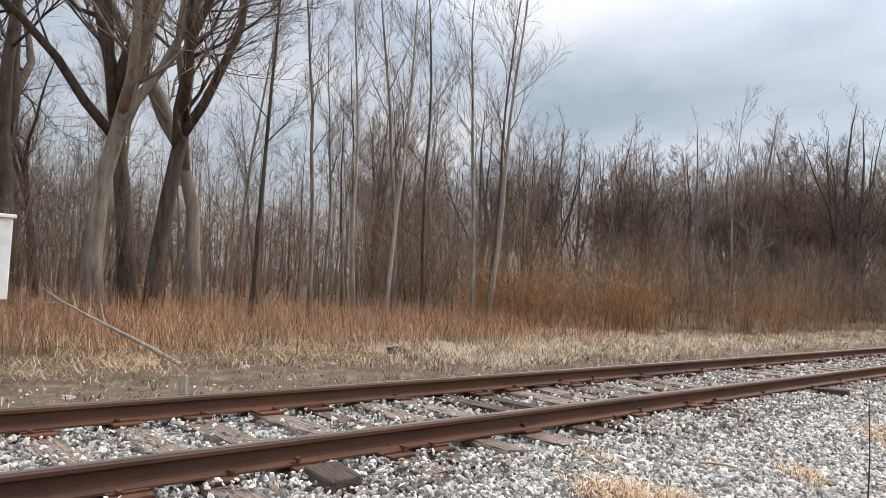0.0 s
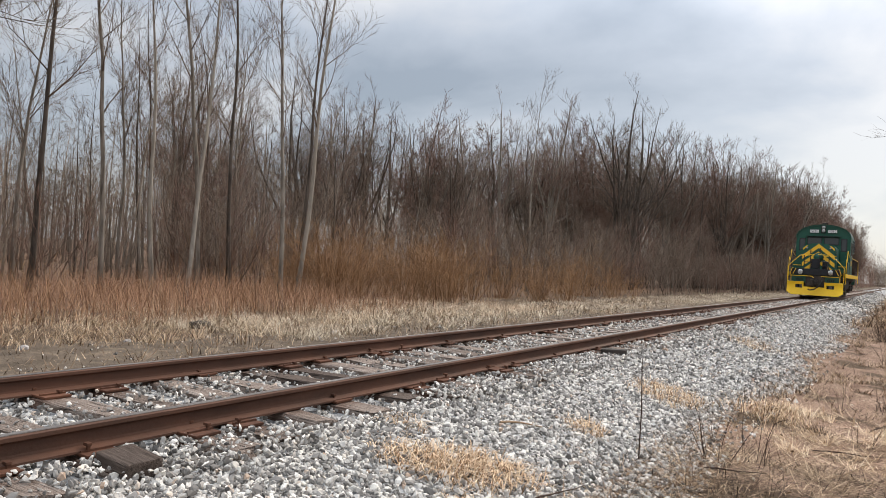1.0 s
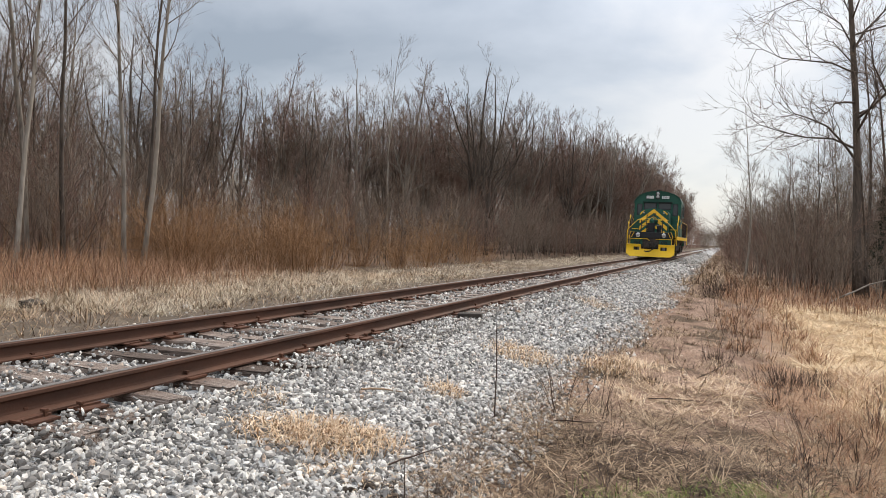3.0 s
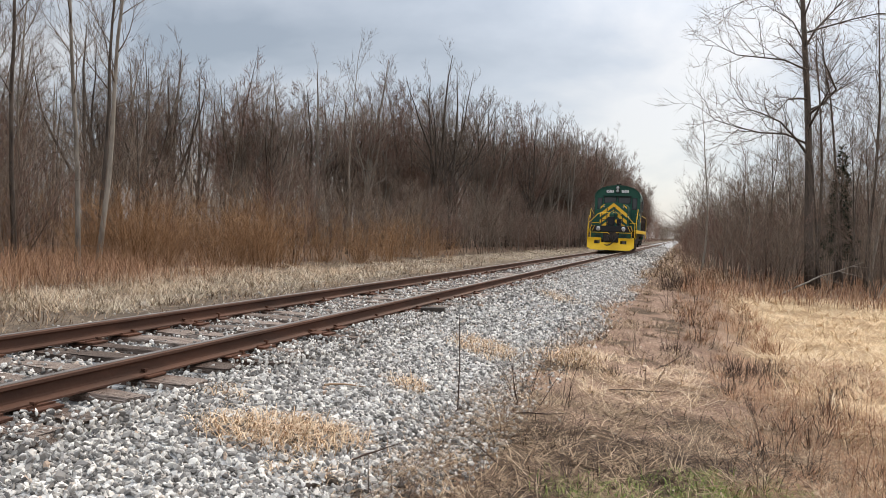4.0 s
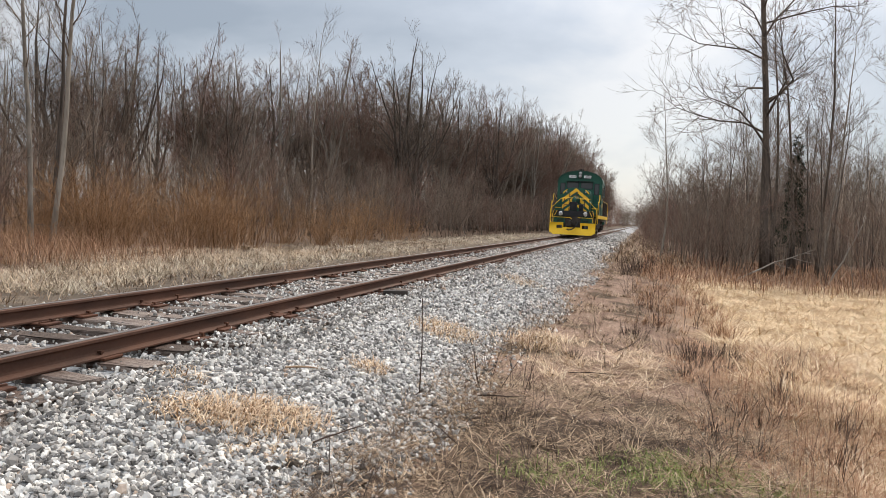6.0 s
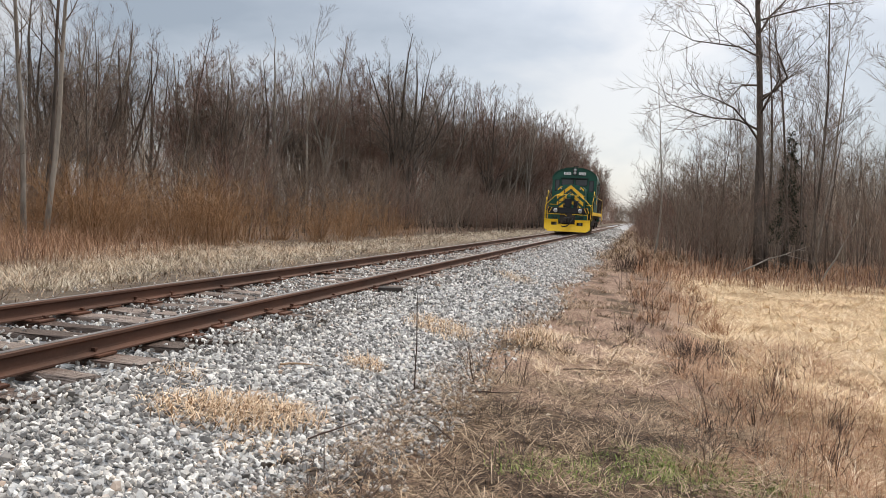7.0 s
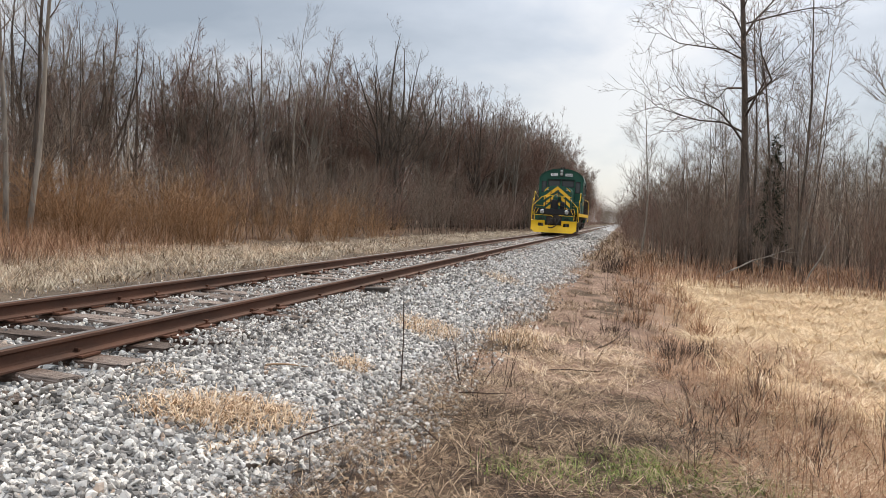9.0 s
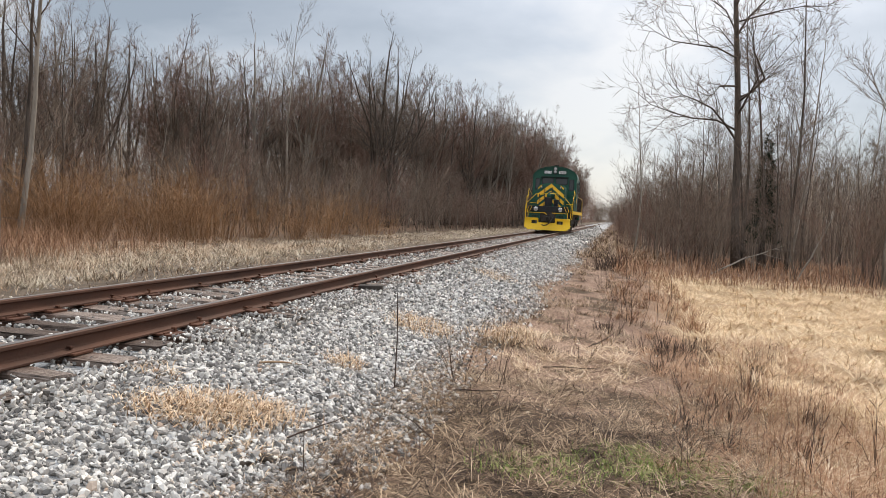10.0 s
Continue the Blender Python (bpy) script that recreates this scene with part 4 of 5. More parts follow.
# the camera's side: one tall tree, thin ones round it, thicket
BIGR = tree(313, 19.0, 0.175, 0.27, 29, 1.4, 3, 0.0, bark_m=BARK_DARK, branch_len=0.25, wob=0.26, rise=0.035, sides=10, sub=1.9, up=0.08, straight=0.03, tw=0.0075)
big = plant("tall_tree", BIGR, 9.15, 31.4, 75, 1.0, "tall dark bare tree with spreading crooked limbs", "tree")
big.rotation_euler = (0, radians(-5.0), radians(190))
big.rotation_mode = "ZXY"
for x, y, k, turn, size in ((9.8, 34.0, 0, 10, 0.98), (10.8, 34.5, 2, 100, 0.95), (11.6, 34.0, 4, 190, 1.02), (14.4, 27.0, 5, 280, 1.0), (5.2, 36.0, 3, 50, 0.66), (12.7, 25.5, 1, 330, 1.0), (12.4, 37, 3, 90, 0.9)):
    plant("slim_tree", SLIM[k], x, y, turn, size, "slim bare tree beside the open grass patch", "tree", "trees of the thicket")
for k in range(75):
    y = 31 + 100 * rng.uniform(0, 1) ** 1.3
    front = np.interp(y, [30, 45, 70, 130], [6.4, 5.6, 5.2, 5.0])
    x = front + abs(rng.normal(0, 1)) * 8 + float(track_x(y))
    if rng.uniform() < 0.3:
        plant("slim_tree", SLIM[int(rng.integers(6))], x + 3, y, rng.uniform(0, 360), rng.uniform(0.5, 0.8), SLIM_L, "tree", "trees of the thicket")
    else:
        plant("young_tree", POLE[int(rng.choice([1, 4, 1, 4, 3]))], x, y, rng.uniform(0, 360), rng.uniform(0.5, 1.0), "thin young bare tree in the thicket", "tree", "young trees of the thicket")
for k in range(36):
    y = rng.uniform(33, 72)
    x = np.interp(y, [33, 45, 72], [6.2, 5.6, 5.2]) + abs(rng.normal(0, 1.6))
    plant("young_tree", POLE[int(rng.integers(5))], x, y, rng.uniform(0, 360), rng.uniform(0.5, 0.85), "thin young bare tree in the thicket", "tree", "young trees of the thicket")
for k in range(95):
    x, y = rng.uniform(7.5, 30), rng.uniform(31, 52)
    plant("young_tree", POLE[int(rng.choice([1, 4, 1, 4, 0]))], x, y, rng.uniform(0, 360), rng.uniform(0.55, 1.05), "thin young bare tree in the thicket", "tree", "young trees of the thicket")
for k in range(95):
    y = 25 + 85 * rng.uniform(0, 1) ** 1.5
    x = np.interp(y, [25, 30, 40, 100], [9.5, 6.2, 4.6, 4.0]) + abs(rng.normal(0, 5)) + float(track_x(y))
    plant("scrub", SCRUB[int(rng.integers(3))], x, y, rng.uniform(0, 360), rng.uniform(0.55, 1.25), "tangle of grey-brown leafless scrub", "bush", "scrub of the thicket")

# a dark conifer in the thicket
conifer = thing("conifer", pose(10.75, 35.2, -0.75), "small dark evergreen standing in the bare thicket", "tree")
part("trunk", Shape().tube([(0, 0, 0), (0.05, 0, 3), (0, 0, 6.0)], [0.10, 0.06, 0.01], 6), BARK_DARK, conifer)
r = np.random.default_rng(77)
n = 2400
hz = 6.2 * (1 - r.uniform(0, 1, n) ** 0.6 * 0.8)
rad = (6.4 - hz) * 0.17 * np.sqrt(r.uniform(0.05, 1, n)) * (0.75 + 0.25 * np.sin(hz * 7))
a = r.uniform(0, 6.28, n)
p = np.c_[np.cos(a) * rad, np.sin(a) * rad, hz - 0.12 * rad]
d = np.c_[np.cos(a), np.sin(a), r.normal(0.1, 0.5, n)] * r.uniform(0.12, 0.3, n)[:, None]
w = np.cross(d, r.normal(size=(n, 3)))
w *= (0.03 / np.linalg.norm(w, axis=1))[:, None]
bulk("foliage", np.stack([p - w, p + w, p + d], 1).reshape(-1, 3), np.arange(3 * n).reshape(-1, 3), NEEDLES, "", "", conifer)

# weeds and sticks on the camera's side
WEED = [thicket(230 + k, 0.62, 7, 0.22, STEM, 3, 0.0042) for k in range(2)]
for x, y, k, size in ((3.05, 6.3, 0, 1.15), (3.32, 6.6, 1, 1.1), (2.95, 6.9, 0, 0.9), (3.6, 5.4, 1, 0.7), (4.1, 8.2, 0, 0.8), (3.75, 10.4, 1, 0.9), (2.9, 9.7, 1, 0.8), (4.4, 10.6, 0, 1.3), (4.7, 11.6, 1, 1.4), (5.6, 7.2, 1, 0.9), (5.1, 6.1, 0, 0.85), (6.0, 6.6, 1, 1.0), (5.7, 5.4, 1, 0.9), (6.4, 5.9, 1, 1.0), (5.0, 8.6, 0, 0.9), (6.2, 9.4, 1, 0.9), (4.55, 14.0, 0, 1.5), (4.2, 17.0, 1, 1.6), (4.9, 19.0, 0, 1.7), (5.6, 15.5, 1, 1.2), (3.9, 4.7, 1, 0.55), (4.9, 4.9, 1, 0.7), (5.2, 12.8, 1, 1.3)):
    plant("weed", WEED[k], x, y, rng.uniform(0, 360), size, "dead weed of thin brown upright stems", "weed", "dead weeds")
DARKT = thicket(240, 0.30, 130, 0.5, STEM, 1, 0.004)
for x, y, size in ((5.05, 9.7, 1.2), (5.45, 9.9, 0.9), (4.3, 10.9, 0.7), (3.65, 8.45, 0.5), (4.05, 24.0, 2.2), (4.6, 26.0, 2.4)):
    plant("dark_tussock", DARKT, x, y, rng.uniform(0, 360), size, "dark matted tussock of dead stems", "weed", "dark tussocks")
stalk = thing("weed_stalk", pose(2.66, 5.66, float(surface(2.66, 5.66))), "single straight brown dead weed stalk in the ballast", "weed")
part("stalk", Shape().tube([(0, 0, -0.03), (0.004, 0, 0.4), (-0.012, 0, 0.80)], [0.006, 0.005, 0.0035], 6), STEM, stalk)
for x, y, turn, L, rr in ((3.1, 5.9, 15, 0.45, 0.006), (3.5, 6.2, 130, 0.4, 0.005), (2.5, 4.0, 70, 0.5, 0.006), (3.9, 6.6, 60, 0.45, 0.005), (4.7, 6.9, 100, 0.7, 0.005), (3.3, 4.6, 125, 0.7, 0.006), (5.3, 5.3, 150, 0.8, 0.006), (1.75, 5.05, 60, 0.42, 0.009), (2.9, 3.3, -30, 0.9, 0.005), (4.1, 9.0, 75, 0.8, 0.008), (3.7, 7.6, 20, 0.6, 0.006)):
    q = bent(rng, (0, 0, 0.02), (1, 0, 0.05), L, 5, 0.09)
    s = Shape().tube(q, [rr, rr, rr * 0.9, rr * 0.7, rr * 0.5, rr * 0.3], 5)
    ob = new("stick", s.mesh("stick", (STEM, STRAW_DULL)[int(rng.integers(2))]))
    ob.matrix_basis = pose(x, y, float(surface(x, y)) + 0.012, 0, 0, turn)
    tagged(ob, "dry fallen stick lying on dead grass", "stick", "fallen sticks")

for x, y, way, L in ((7.6, 27.5, (0.8, 0.2, 0.55), 3.2), (10.8, 28.5, (0.5, -0.1, 0.8), 3.0), (14.5, 26.5, (-0.6, 0.1, 0.7), 3.4)):
    ob = thing("leaning_branch", pose(x, y, float(surface(x, y)) - 0.03), "pale crooked dead branch leaning in the thicket", "branch", "leaning branches")
    q = bent(rng, (0, 0, 0), way, L, 6, 0.13)
    part("limb", Shape().tube(q, [0.035, 0.033, 0.03, 0.026, 0.02, 0.014, 0.006], 6), BARK_PALE, ob)
    for s0 in (0.5, 0.7, 0.85):
        p, d = on(q, s0)
        part("twig", Shape().tube(bent(rng, p, around(rng, d, 0.6), 0.9, 3, 0.12), [0.014, 0.010, 0.007, 0.003], 5), BARK_PALE, ob)

# beyond the track: a fallen branch, a sod, a white cabinet, old stakes
rng = np.random.default_rng(21)
br = thing("fallen_branch", pose(-5.3, 4.1, -0.26), "long pale fallen branch lying in dead grass", "branch")
q = bent(rng, (0, 0, 0), (-0.91, -0.34, 0.30), 3.3, 6, 0.025)
part("limb", Shape().tube(q, [0.035, 0.032, 0.028, 0.024, 0.018, 0.012, 0.006], 7), BARK_PALE, br)
for s0 in (0.35, 0.5, 0.62, 0.72, 0.8, 0.87, 0.94):
    p, d = on(q, s0)
    part("twig", Shape().tube(bent(rng, p, around(rng, d, 0.6), 0.6, 3, 0.1), [0.010, 0.007, 0.005, 0.002], 5), BARK_PALE, br)


def clod(name, x, y, sx, sy, sz, mat, label, cat, seed):
    bm = bmesh.new()
    bmesh.ops.create_icosphere(bm, subdivisions=3, radius=1)
    rr = np.random.default_rng(seed)
    o = Vector(rr.uniform(0, 50, 3))
    for v in bm.verts:
        v.co *= 1 + 0.35 * noise.noise(v.co * 1.6 + o) + 0.12 * noise.noise(v.co * 5 + o)
        v.co = Vector((v.co.x * sx, v.co.y * sy, v.co.z * sz))
    me = bpy.data.meshes.new(name)
    bm.to_mesh(me)
    bm.free()
    me.materials.append(mat)
    ob = new(name, me)
    ob.matrix_basis = pose(x, y, float(surface(x, y)) + sz * 0.35, 0, 0, rr.uniform(0, 360))
    return tagged(ob, label, cat)


SOIL = plain("dark_turf", (0.045, 0.032, 0.022), 0.95, vary=0.5, scale=12, bump=0.02)
ROCK = plain("grey_rock", (0.36, 0.34, 0.32), 0.9, vary=0.3, scale=9)
clod("turf_clod", -5.8, 8.3, 0.30, 0.17, 0.09, SOIL, "dark clod of turned turf on bare soil", "clod", 1)
rd = np.random.default_rng(55)
for k in range(12):
    q = rd.normal(0, 1, 2)
    clod("dark_lump", 2.72 + 0.16 * q[0], 3.68 + 0.12 * q[1], rd.uniform(0.025, 0.05), rd.uniform(0.025, 0.05), 0.022, SOIL, "dark lump of oily debris among the ballast", "debris", 60 + k)
chunk = new("timber_chunk", Shape().box(-0.17, 0.17, -0.06, 0.06, 0.0, 0.07, 0.014).mesh("timber_chunk", GRIME))
chunk.matrix_basis = pose(1.10, 9.5, -0.02, 4, -3, 9)
tagged(chunk, "dark rotten chunk of timber lying on ballast", "timber")
clod("rock", 1.25, 5.62, 0.07, 0.06, 0.05, SOIL, "dark lump lying on pale ballast", "rock", 2)
for k, (x, y, s0) in enumerate(((-3.9, 9.6, 0.10), (-4.4, 4.6, 0.07), (-3.1, 2.1, 0.06), (-4.9, 6.3, 0.06), (-3.6, 12.5, 0.08))):
    clod("rock", x, y, s0, s0 * 0.8, s0 * 0.5, ROCK, "pale loose rock on dark soil", "rock", 5 + k)
for x, y, h, t in ((-2.72, 3.0, 0.20, 2), (-2.78, 3.12, 0.16, -14)):
    ob = new("stake", Shape().box(-0.012, 0.012, -0.02, 0.02, -0.05, h, 0.003).mesh("stake", BARK_PALE))
    ob.matrix_basis = pose(x, y, float(surface(x, y)), 0, t, 0)
    tagged(ob, "short pale wooden stake standing in the soil", "stake", "stakes")
blk = new("timber_block", Shape().box(-0.15, 0.15, -0.10, 0.10, 0.0, 0.13, 0.012).mesh("timber_block", TIE))
blk.matrix_basis = pose(1.10, 2.27, -0.075, 3, 2, -6)
tagged(blk, "short end of dark weathered timber lying in ballast", "timber")
cab = thing("white_cabinet", pose(-6.5, 1.93, -0.33), "white painted metal lineside cabinet standing on a post", "cabinet")
part("housing", Shape().box(-0.2, 0.2, -0.27, 0.25, 0.85, 1.90, 0.012), WHITE, cab)
part("cover", Shape().box(-0.23, 0.23, -0.30, 0.28, 1.90, 1.95, 0.012), WHITE, cab)
part("hasp", Shape().box(0.2, 0.225, -0.03, 0.03, 1.35, 1.47, 0.005), STEEL, cab, "small steel hasp")
part("lifting_eye", Shape().tube([(0, 0.18, 1.94), (0, 0.18, 2.02), (0, 0.22, 2.03), (0, 0.22, 1.94)], 0.008, 6), STEEL, cab)
part("post", Shape().tube([(0, 0, -0.2), (0, 0, 0.87)], 0.05, 10), WHITE, cab)

# ---- locomotive ----
LOCO_Y = 46.5
loco = thing("diesel_locomotive", track_pose(LOCO_Y, 0.163), "green diesel locomotive with yellow chevrons and snowplow standing on rails", "locomotive")


def writing(name, words, size, m, material, parent, label=""):
    cu = bpy.data.curves.new(name, "FONT")
    cu.body, cu.size, cu.align_x, cu.align_y, cu.extrude = words, size, "CENTER", "CENTER", 0.003
    tmp = bpy.data.objects.new(name, cu)
    me = bpy.data.meshes.new_from_object(tmp)
    bpy.data.objects.remove(tmp)
    me.materials.clear()
    me.materials.append(material)
    ob = new(name, me)
    ob.parent = parent
    ob.matrix_basis = m
    return tagged(ob, label) if label else ob


def plow_shape():
    """A bent steel mouldboard with a gap for the coupler and two square openings."""
    xs = np.unique(np.r_[np.linspace(-1.45, 1.45, 30), -1.0, -0.64, 0.62, 1.0, -0.56, 0.5])
    zs = np.unique(np.r_[np.linspace(0.10, 0.86, 12), 0.50, 0.70, 0.42, 0.58])
    bm = bmesh.new()
    vs = {}
    for i, x in enumerate(xs):
        for j, z in enumerate(zs):
            s = (z - 0.1) / 0.76
            y = -0.12 + 0.16 * (abs(x) / 1.45) ** 1.5 + 0.16 * s - 0.14 * s ** 4
            vs[i, j] = bm.verts.new((x, y, z))
    for i in range(len(xs) - 1):
        for j in range(len(zs) - 1):
            x, z = (xs[i] + xs[i + 1]) / 2, (zs[j] + zs[j + 1]) / 2
            if (-0.56 < x < 0.5 and z > 0.58) or (z > 0.50 and z < 0.70 and (-1.0 < x < -0.64 or 0.62 < x < 1.0)) or (abs(x) > 1.2 and z < 0.10 + 0.55 * (abs(x) - 1.2)):
                continue
            bm.faces.new((vs[i, j], vs[i + 1, j], vs[i + 1, j + 1], vs[i, j + 1]))
    bmesh.ops.delete(bm, geom=[v for v in bm.verts if not v.link_faces], context="VERTS")
    bmesh.ops.solidify(bm, geom=bm.faces[:], thickness=0.022)
    bm.verts.index_update()
    s = Shape().add([v.co[:] for v in bm.verts], [[v.index for v in f.verts] for f in bm.faces])
    bm.free()
    return s


plow = part("snowplow", plow_shape(), YELLOW, loco, "bent yellow steel snowplow with rust streaks")
for x in (-0.92, 0.92):
    part("brace", Shape().box(x - 0.035, x + 0.035, 0.05, 0.45, 0.3, 0.8), GRIME, plow)
part("underframe", Shape().box(-1.25, 1.25, 0.45, 13.6, 1.02, 1.24, 0.02), GRIME, loco)
part("deck", Shape().box(-1.28, 1.28, 0.28, 0.95, 1.42, 1.46).box(-1.5, 1.5, 0.95, 13.2, 1.42, 1.46).box(-1.28, 1.28, 13.2, 13.9, 1.42, 1.46), BLACK, loco)
for x in (-1.26, 0.5):
    part("pilot_plate", Shape().box(x, x + 0.76, 0.30, 0.38, 0.80, 1.27, 0.01), GREEN, loco, "green painted pilot plate")
part("front_beam", Shape().box(-1.28, 1.28, 0.22, 0.36, 1.26, 1.63, 0.015), BLACK, loco, "sooty black front beam")
part("draft_gear_housing", Shape().box(-0.5, 0.5, 0.26, 0.5, 0.62, 1.26, 0.02), GRIME, loco)
for x in (-0.78, 0.78):
    lamp = part("ditch_light", Shape().turned((x, 0.24, 1.44), (0, -1, 0), ((0, 0.10), (0.03, 0.125), (0.10, 0.14), (0.12, 0.135), (0.121, 0.1))), CHROME, loco, "round chrome-rimmed headlamp", True)
    part("lens", Shape().turned((x, 0.125, 1.44), (0, -1, 0), ((0, 0.102), (0.012, 0.09), (0.024, 0.05), (0.028, 0.005))), LENS, lamp, "", True)
coupler = part("coupler", Shape().box(-0.10, 0.10, -0.25, 0.3, 0.76, 0.98, 0.03), GRIME, loco, "rusty knuckle coupler")
part("knuckle", Shape().box(-0.20, -0.02, -0.46, -0.2, 0.73, 1.01, 0.04).box(0.02, 0.16, -0.40, -0.2, 0.73, 1.01, 0.04), GRIME, coupler)
part("uncoupling_lever", Shape().tube([(-1.22, 0.19, 1.2), (-0.2, 0.17, 1.2), (-0.05, 0.05, 1.1)], 0.016).tube([(0.3, 0.17, 1.2), (1.22, 0.19, 1.2)], 0.016), YELLOW, loco)
part("brake_hose", Shape().tube([(0.36, 0.2, 0.98), (0.34, -0.1, 0.86), (0.2, -0.3, 0.6), (0.0, -0.36, 0.44), (-0.2, -0.36, 0.40), (-0.3, -0.34, 0.46)], 0.034, 8), RUBBER, loco, "black rubber brake hose", True)
for sx in (-1, 1):
    for k in range(4):
        x = sx * (0.66 + 0.1 * k)
        part("cable_hose", Shape().tube([(x, 0.29, 1.06), (x, 0.2, 1.03), (x - 0.02, 0.18, 0.93)], 0.024, 6), RUBBER, loco)
    # corner steps in their well
    for k, z in enumerate((0.40, 0.76, 1.10)):
        part("step", Shape().box(min(sx * 0.98, sx * 1.46), max(sx * 0.98, sx * 1.46), 0.42, 0.92, z, z + 0.03, 0.005), (YELLOW, BLACK, BLACK)[k], loco)
    part("step_side", Shape().box(min(sx * 1.44, sx * 1.47), max(sx * 1.44, sx * 1.47), 0.88, 0.95, 0.38, 1.42), BLACK, loco)
    # yellow handrails at the front corner
    part("corner_handrail", Shape().tube([(sx * 1.2, 0.24, 0.84), (sx * 1.42, 0.24, 0.86), (sx * 1.45, 0.24, 0.98), (sx * 1.45, 0.24, 1.72), (sx * 1.38, 0.24, 1.82), (sx * 0.86, 0.26, 2.36), (sx * 0.72, 0.26, 2.44), (sx * 0.08, 0.26, 2.46)], 0.017, 8), YELLOW, loco)
    part("grab_iron", Shape().tube([(sx * 1.18, 0.2, 1.3), (sx * 1.02, 0.2, 1.62), (sx * 1.22, 0.2, 1.64), (sx * 1.32, 0.2, 1.3), (sx * 1.26, 0.2, 1.26), (sx * 1.26, 0.2, 0.9)], 0.017, 6), YELLOW, loco)
    part("side_handrail", Shape().tube([(sx * 1.47, 0.72, 0.84), (sx * 1.50, 0.94, 0.86), (sx * 1.50, 0.98, 1.0), (sx * 1.50, 1.02, 2.2), (sx * 1.50, 1.12, 2.28), (sx * 1.50, 1.62, 2.12), (sx * 1.50, 1.92, 2.72), (sx * 1.50, 2.02, 2.76), (sx * 1.50, 3.86, 2.44)], 0.017, 8), YELLOW, loco)
    part("stanchion", Shape().tube([(sx * 1.48, 1.95, 1.46), (sx * 1.48, 1.95, 2.7)], 0.019, 6), BLACK, loco)
    part("side_sill", Shape().box(min(sx * 1.44, sx * 1.52), max(sx * 1.44, sx * 1.52), 0.95, 13.25, 1.20, 1.42, 0.008), YELLOW, loco, "long yellow painted side sill")
    box = part("battery_box", Shape().box(min(sx * 0.94, sx * 1.48), max(sx * 0.94, sx * 1.48), 2.35, 3.88, 1.46, 2.16, 0.02), GREEN, loco)
    for k in range(2):
        for j in range(5):
            part("louver", Shape().box(sx * 1.483 - 0.006, sx * 1.483 + 0.006, 2.55 + 0.7 * k, 2.92 + 0.7 * k, 1.78 + 0.05 * j, 1.80 + 0.05 * j), BLACK, box)
    part("tread", Shape().tube([(sx * 1.0, 2.33, 1.85), (sx * 1.42, 2.30, 1.85)], 0.02, 6), YELLOW, box)

# short hood
hood_top = [(0.92, 1.46), (0.92, 2.78), (0.86, 2.95), (0.72, 3.06), (0.4, 3.15), (0, 3.18)]
hood_top = hood_top + [(-x, z) for x, z in hood_top[-2::-1]]
small = [(x * 0.955, 1.46 + (z - 1.46) * 0.975) for x, z in hood_top]
nose = part("short_hood", Shape().prism(hood_top, "y", 1.58, 3.95).prism(small, "y", 1.50, 1.585), GREEN, loco, "green short hood with rounded top")


def stripe(apex, lim, drop=0.80, thick=0.25):
    """One inverted V painted on the nose, cut off at the sides."""
    s = Shape()
    for sx in (-1, 1):
        out = [(0, apex), (sx * lim, apex - drop * lim), (sx * lim, apex - drop * lim - thick), (0, apex - thick)]
        s.prism(out, "y", 1.494, 1.4995)
    return s


for apex in (3.14, 2.70, 2.26):
    part("chevron", stripe(apex, 0.86), STRIPE, nose, "golden yellow painted chevron")
for sx in (-1, 1):
    part("corner_stripe", Shape().prism([(sx * 0.55, 3.04), (sx * 0.66, 3.02), (sx * 0.84, 2.86), (sx * 0.84, 2.74)], "y", 1.494, 1.4995), STRIPE, nose)
    mk = part("marker_light", Shape().turned((sx * 0.62, 1.50, 2.88), (0, -1, 0), ((0, 0.075), (0.04, 0.075), (0.05, 0.05))), GREEN, nose, "", True)
    part("lens", Shape().turned((sx * 0.62, 1.45, 2.88), (0, -1, 0), ((0, 0.05), (0.012, 0.04), (0.016, 0.003))), LENS, mk)
    for j in range(7):
        part("louver", Shape().box(sx * 0.925 - 0.006, sx * 0.925 + 0.006, 1.72, 2.0, 2.35 + 0.05 * j, 2.37 + 0.05 * j), BLACK, nose)
part("hatch", Shape().turned((0, 1.5, 2.35), (0, -1, 0), ((0, 0.26), (0.05, 0.25), (0.07, 0.16), (0.12, 0.15), (0.13, 0.02))), GREEN, nose, "round green hatch cover", True)
ring = [(0.27 * math.cos(a), 1.40 - 0.03 * math.sin(a), 2.36 + 0.30 * math.sin(a)) for a in np.linspace(-2.4, 2.4, 15)]
part("cable_loop", Shape().tube(ring, 0.016, 6), RUBBER, nose)
part("instruction_sign", Shape().box(0.924, 0.932, 1.74, 1.98, 2.18, 2.30), WHITE, nose, "small white sign with illegible red print")
part("drop_plate", Shape().box(-0.27, 0.15, 0.42, 0.50, 1.64, 2.22, 0.03), BLACK, loco, "black drop plate leaning at the front platform")
for x, z in ((-0.30, 2.75), (0.18, 2.85), (-0.62, 2.4), (0.66, 2.4)):
    part("stanchion", Shape().tube([(x, 0.36, 1.46), (x, 0.36, z)], 0.026, 6), BLACK, loco)
for x0, x1, z in ((-0.62, -0.30, 2.02), (0.18, 0.66, 2.05)):
    part("cross_bar", Shape().tube([(x0, 0.36, z), (x1, 0.36, z)], 0.018, 6), BLACK, loco)
chain = [(-0.30 + 0.48 * s, 0.36, 2.68 + 0.12 * s - 0.5 * s * (1 - s)) for s in np.linspace(0, 1, 9)]
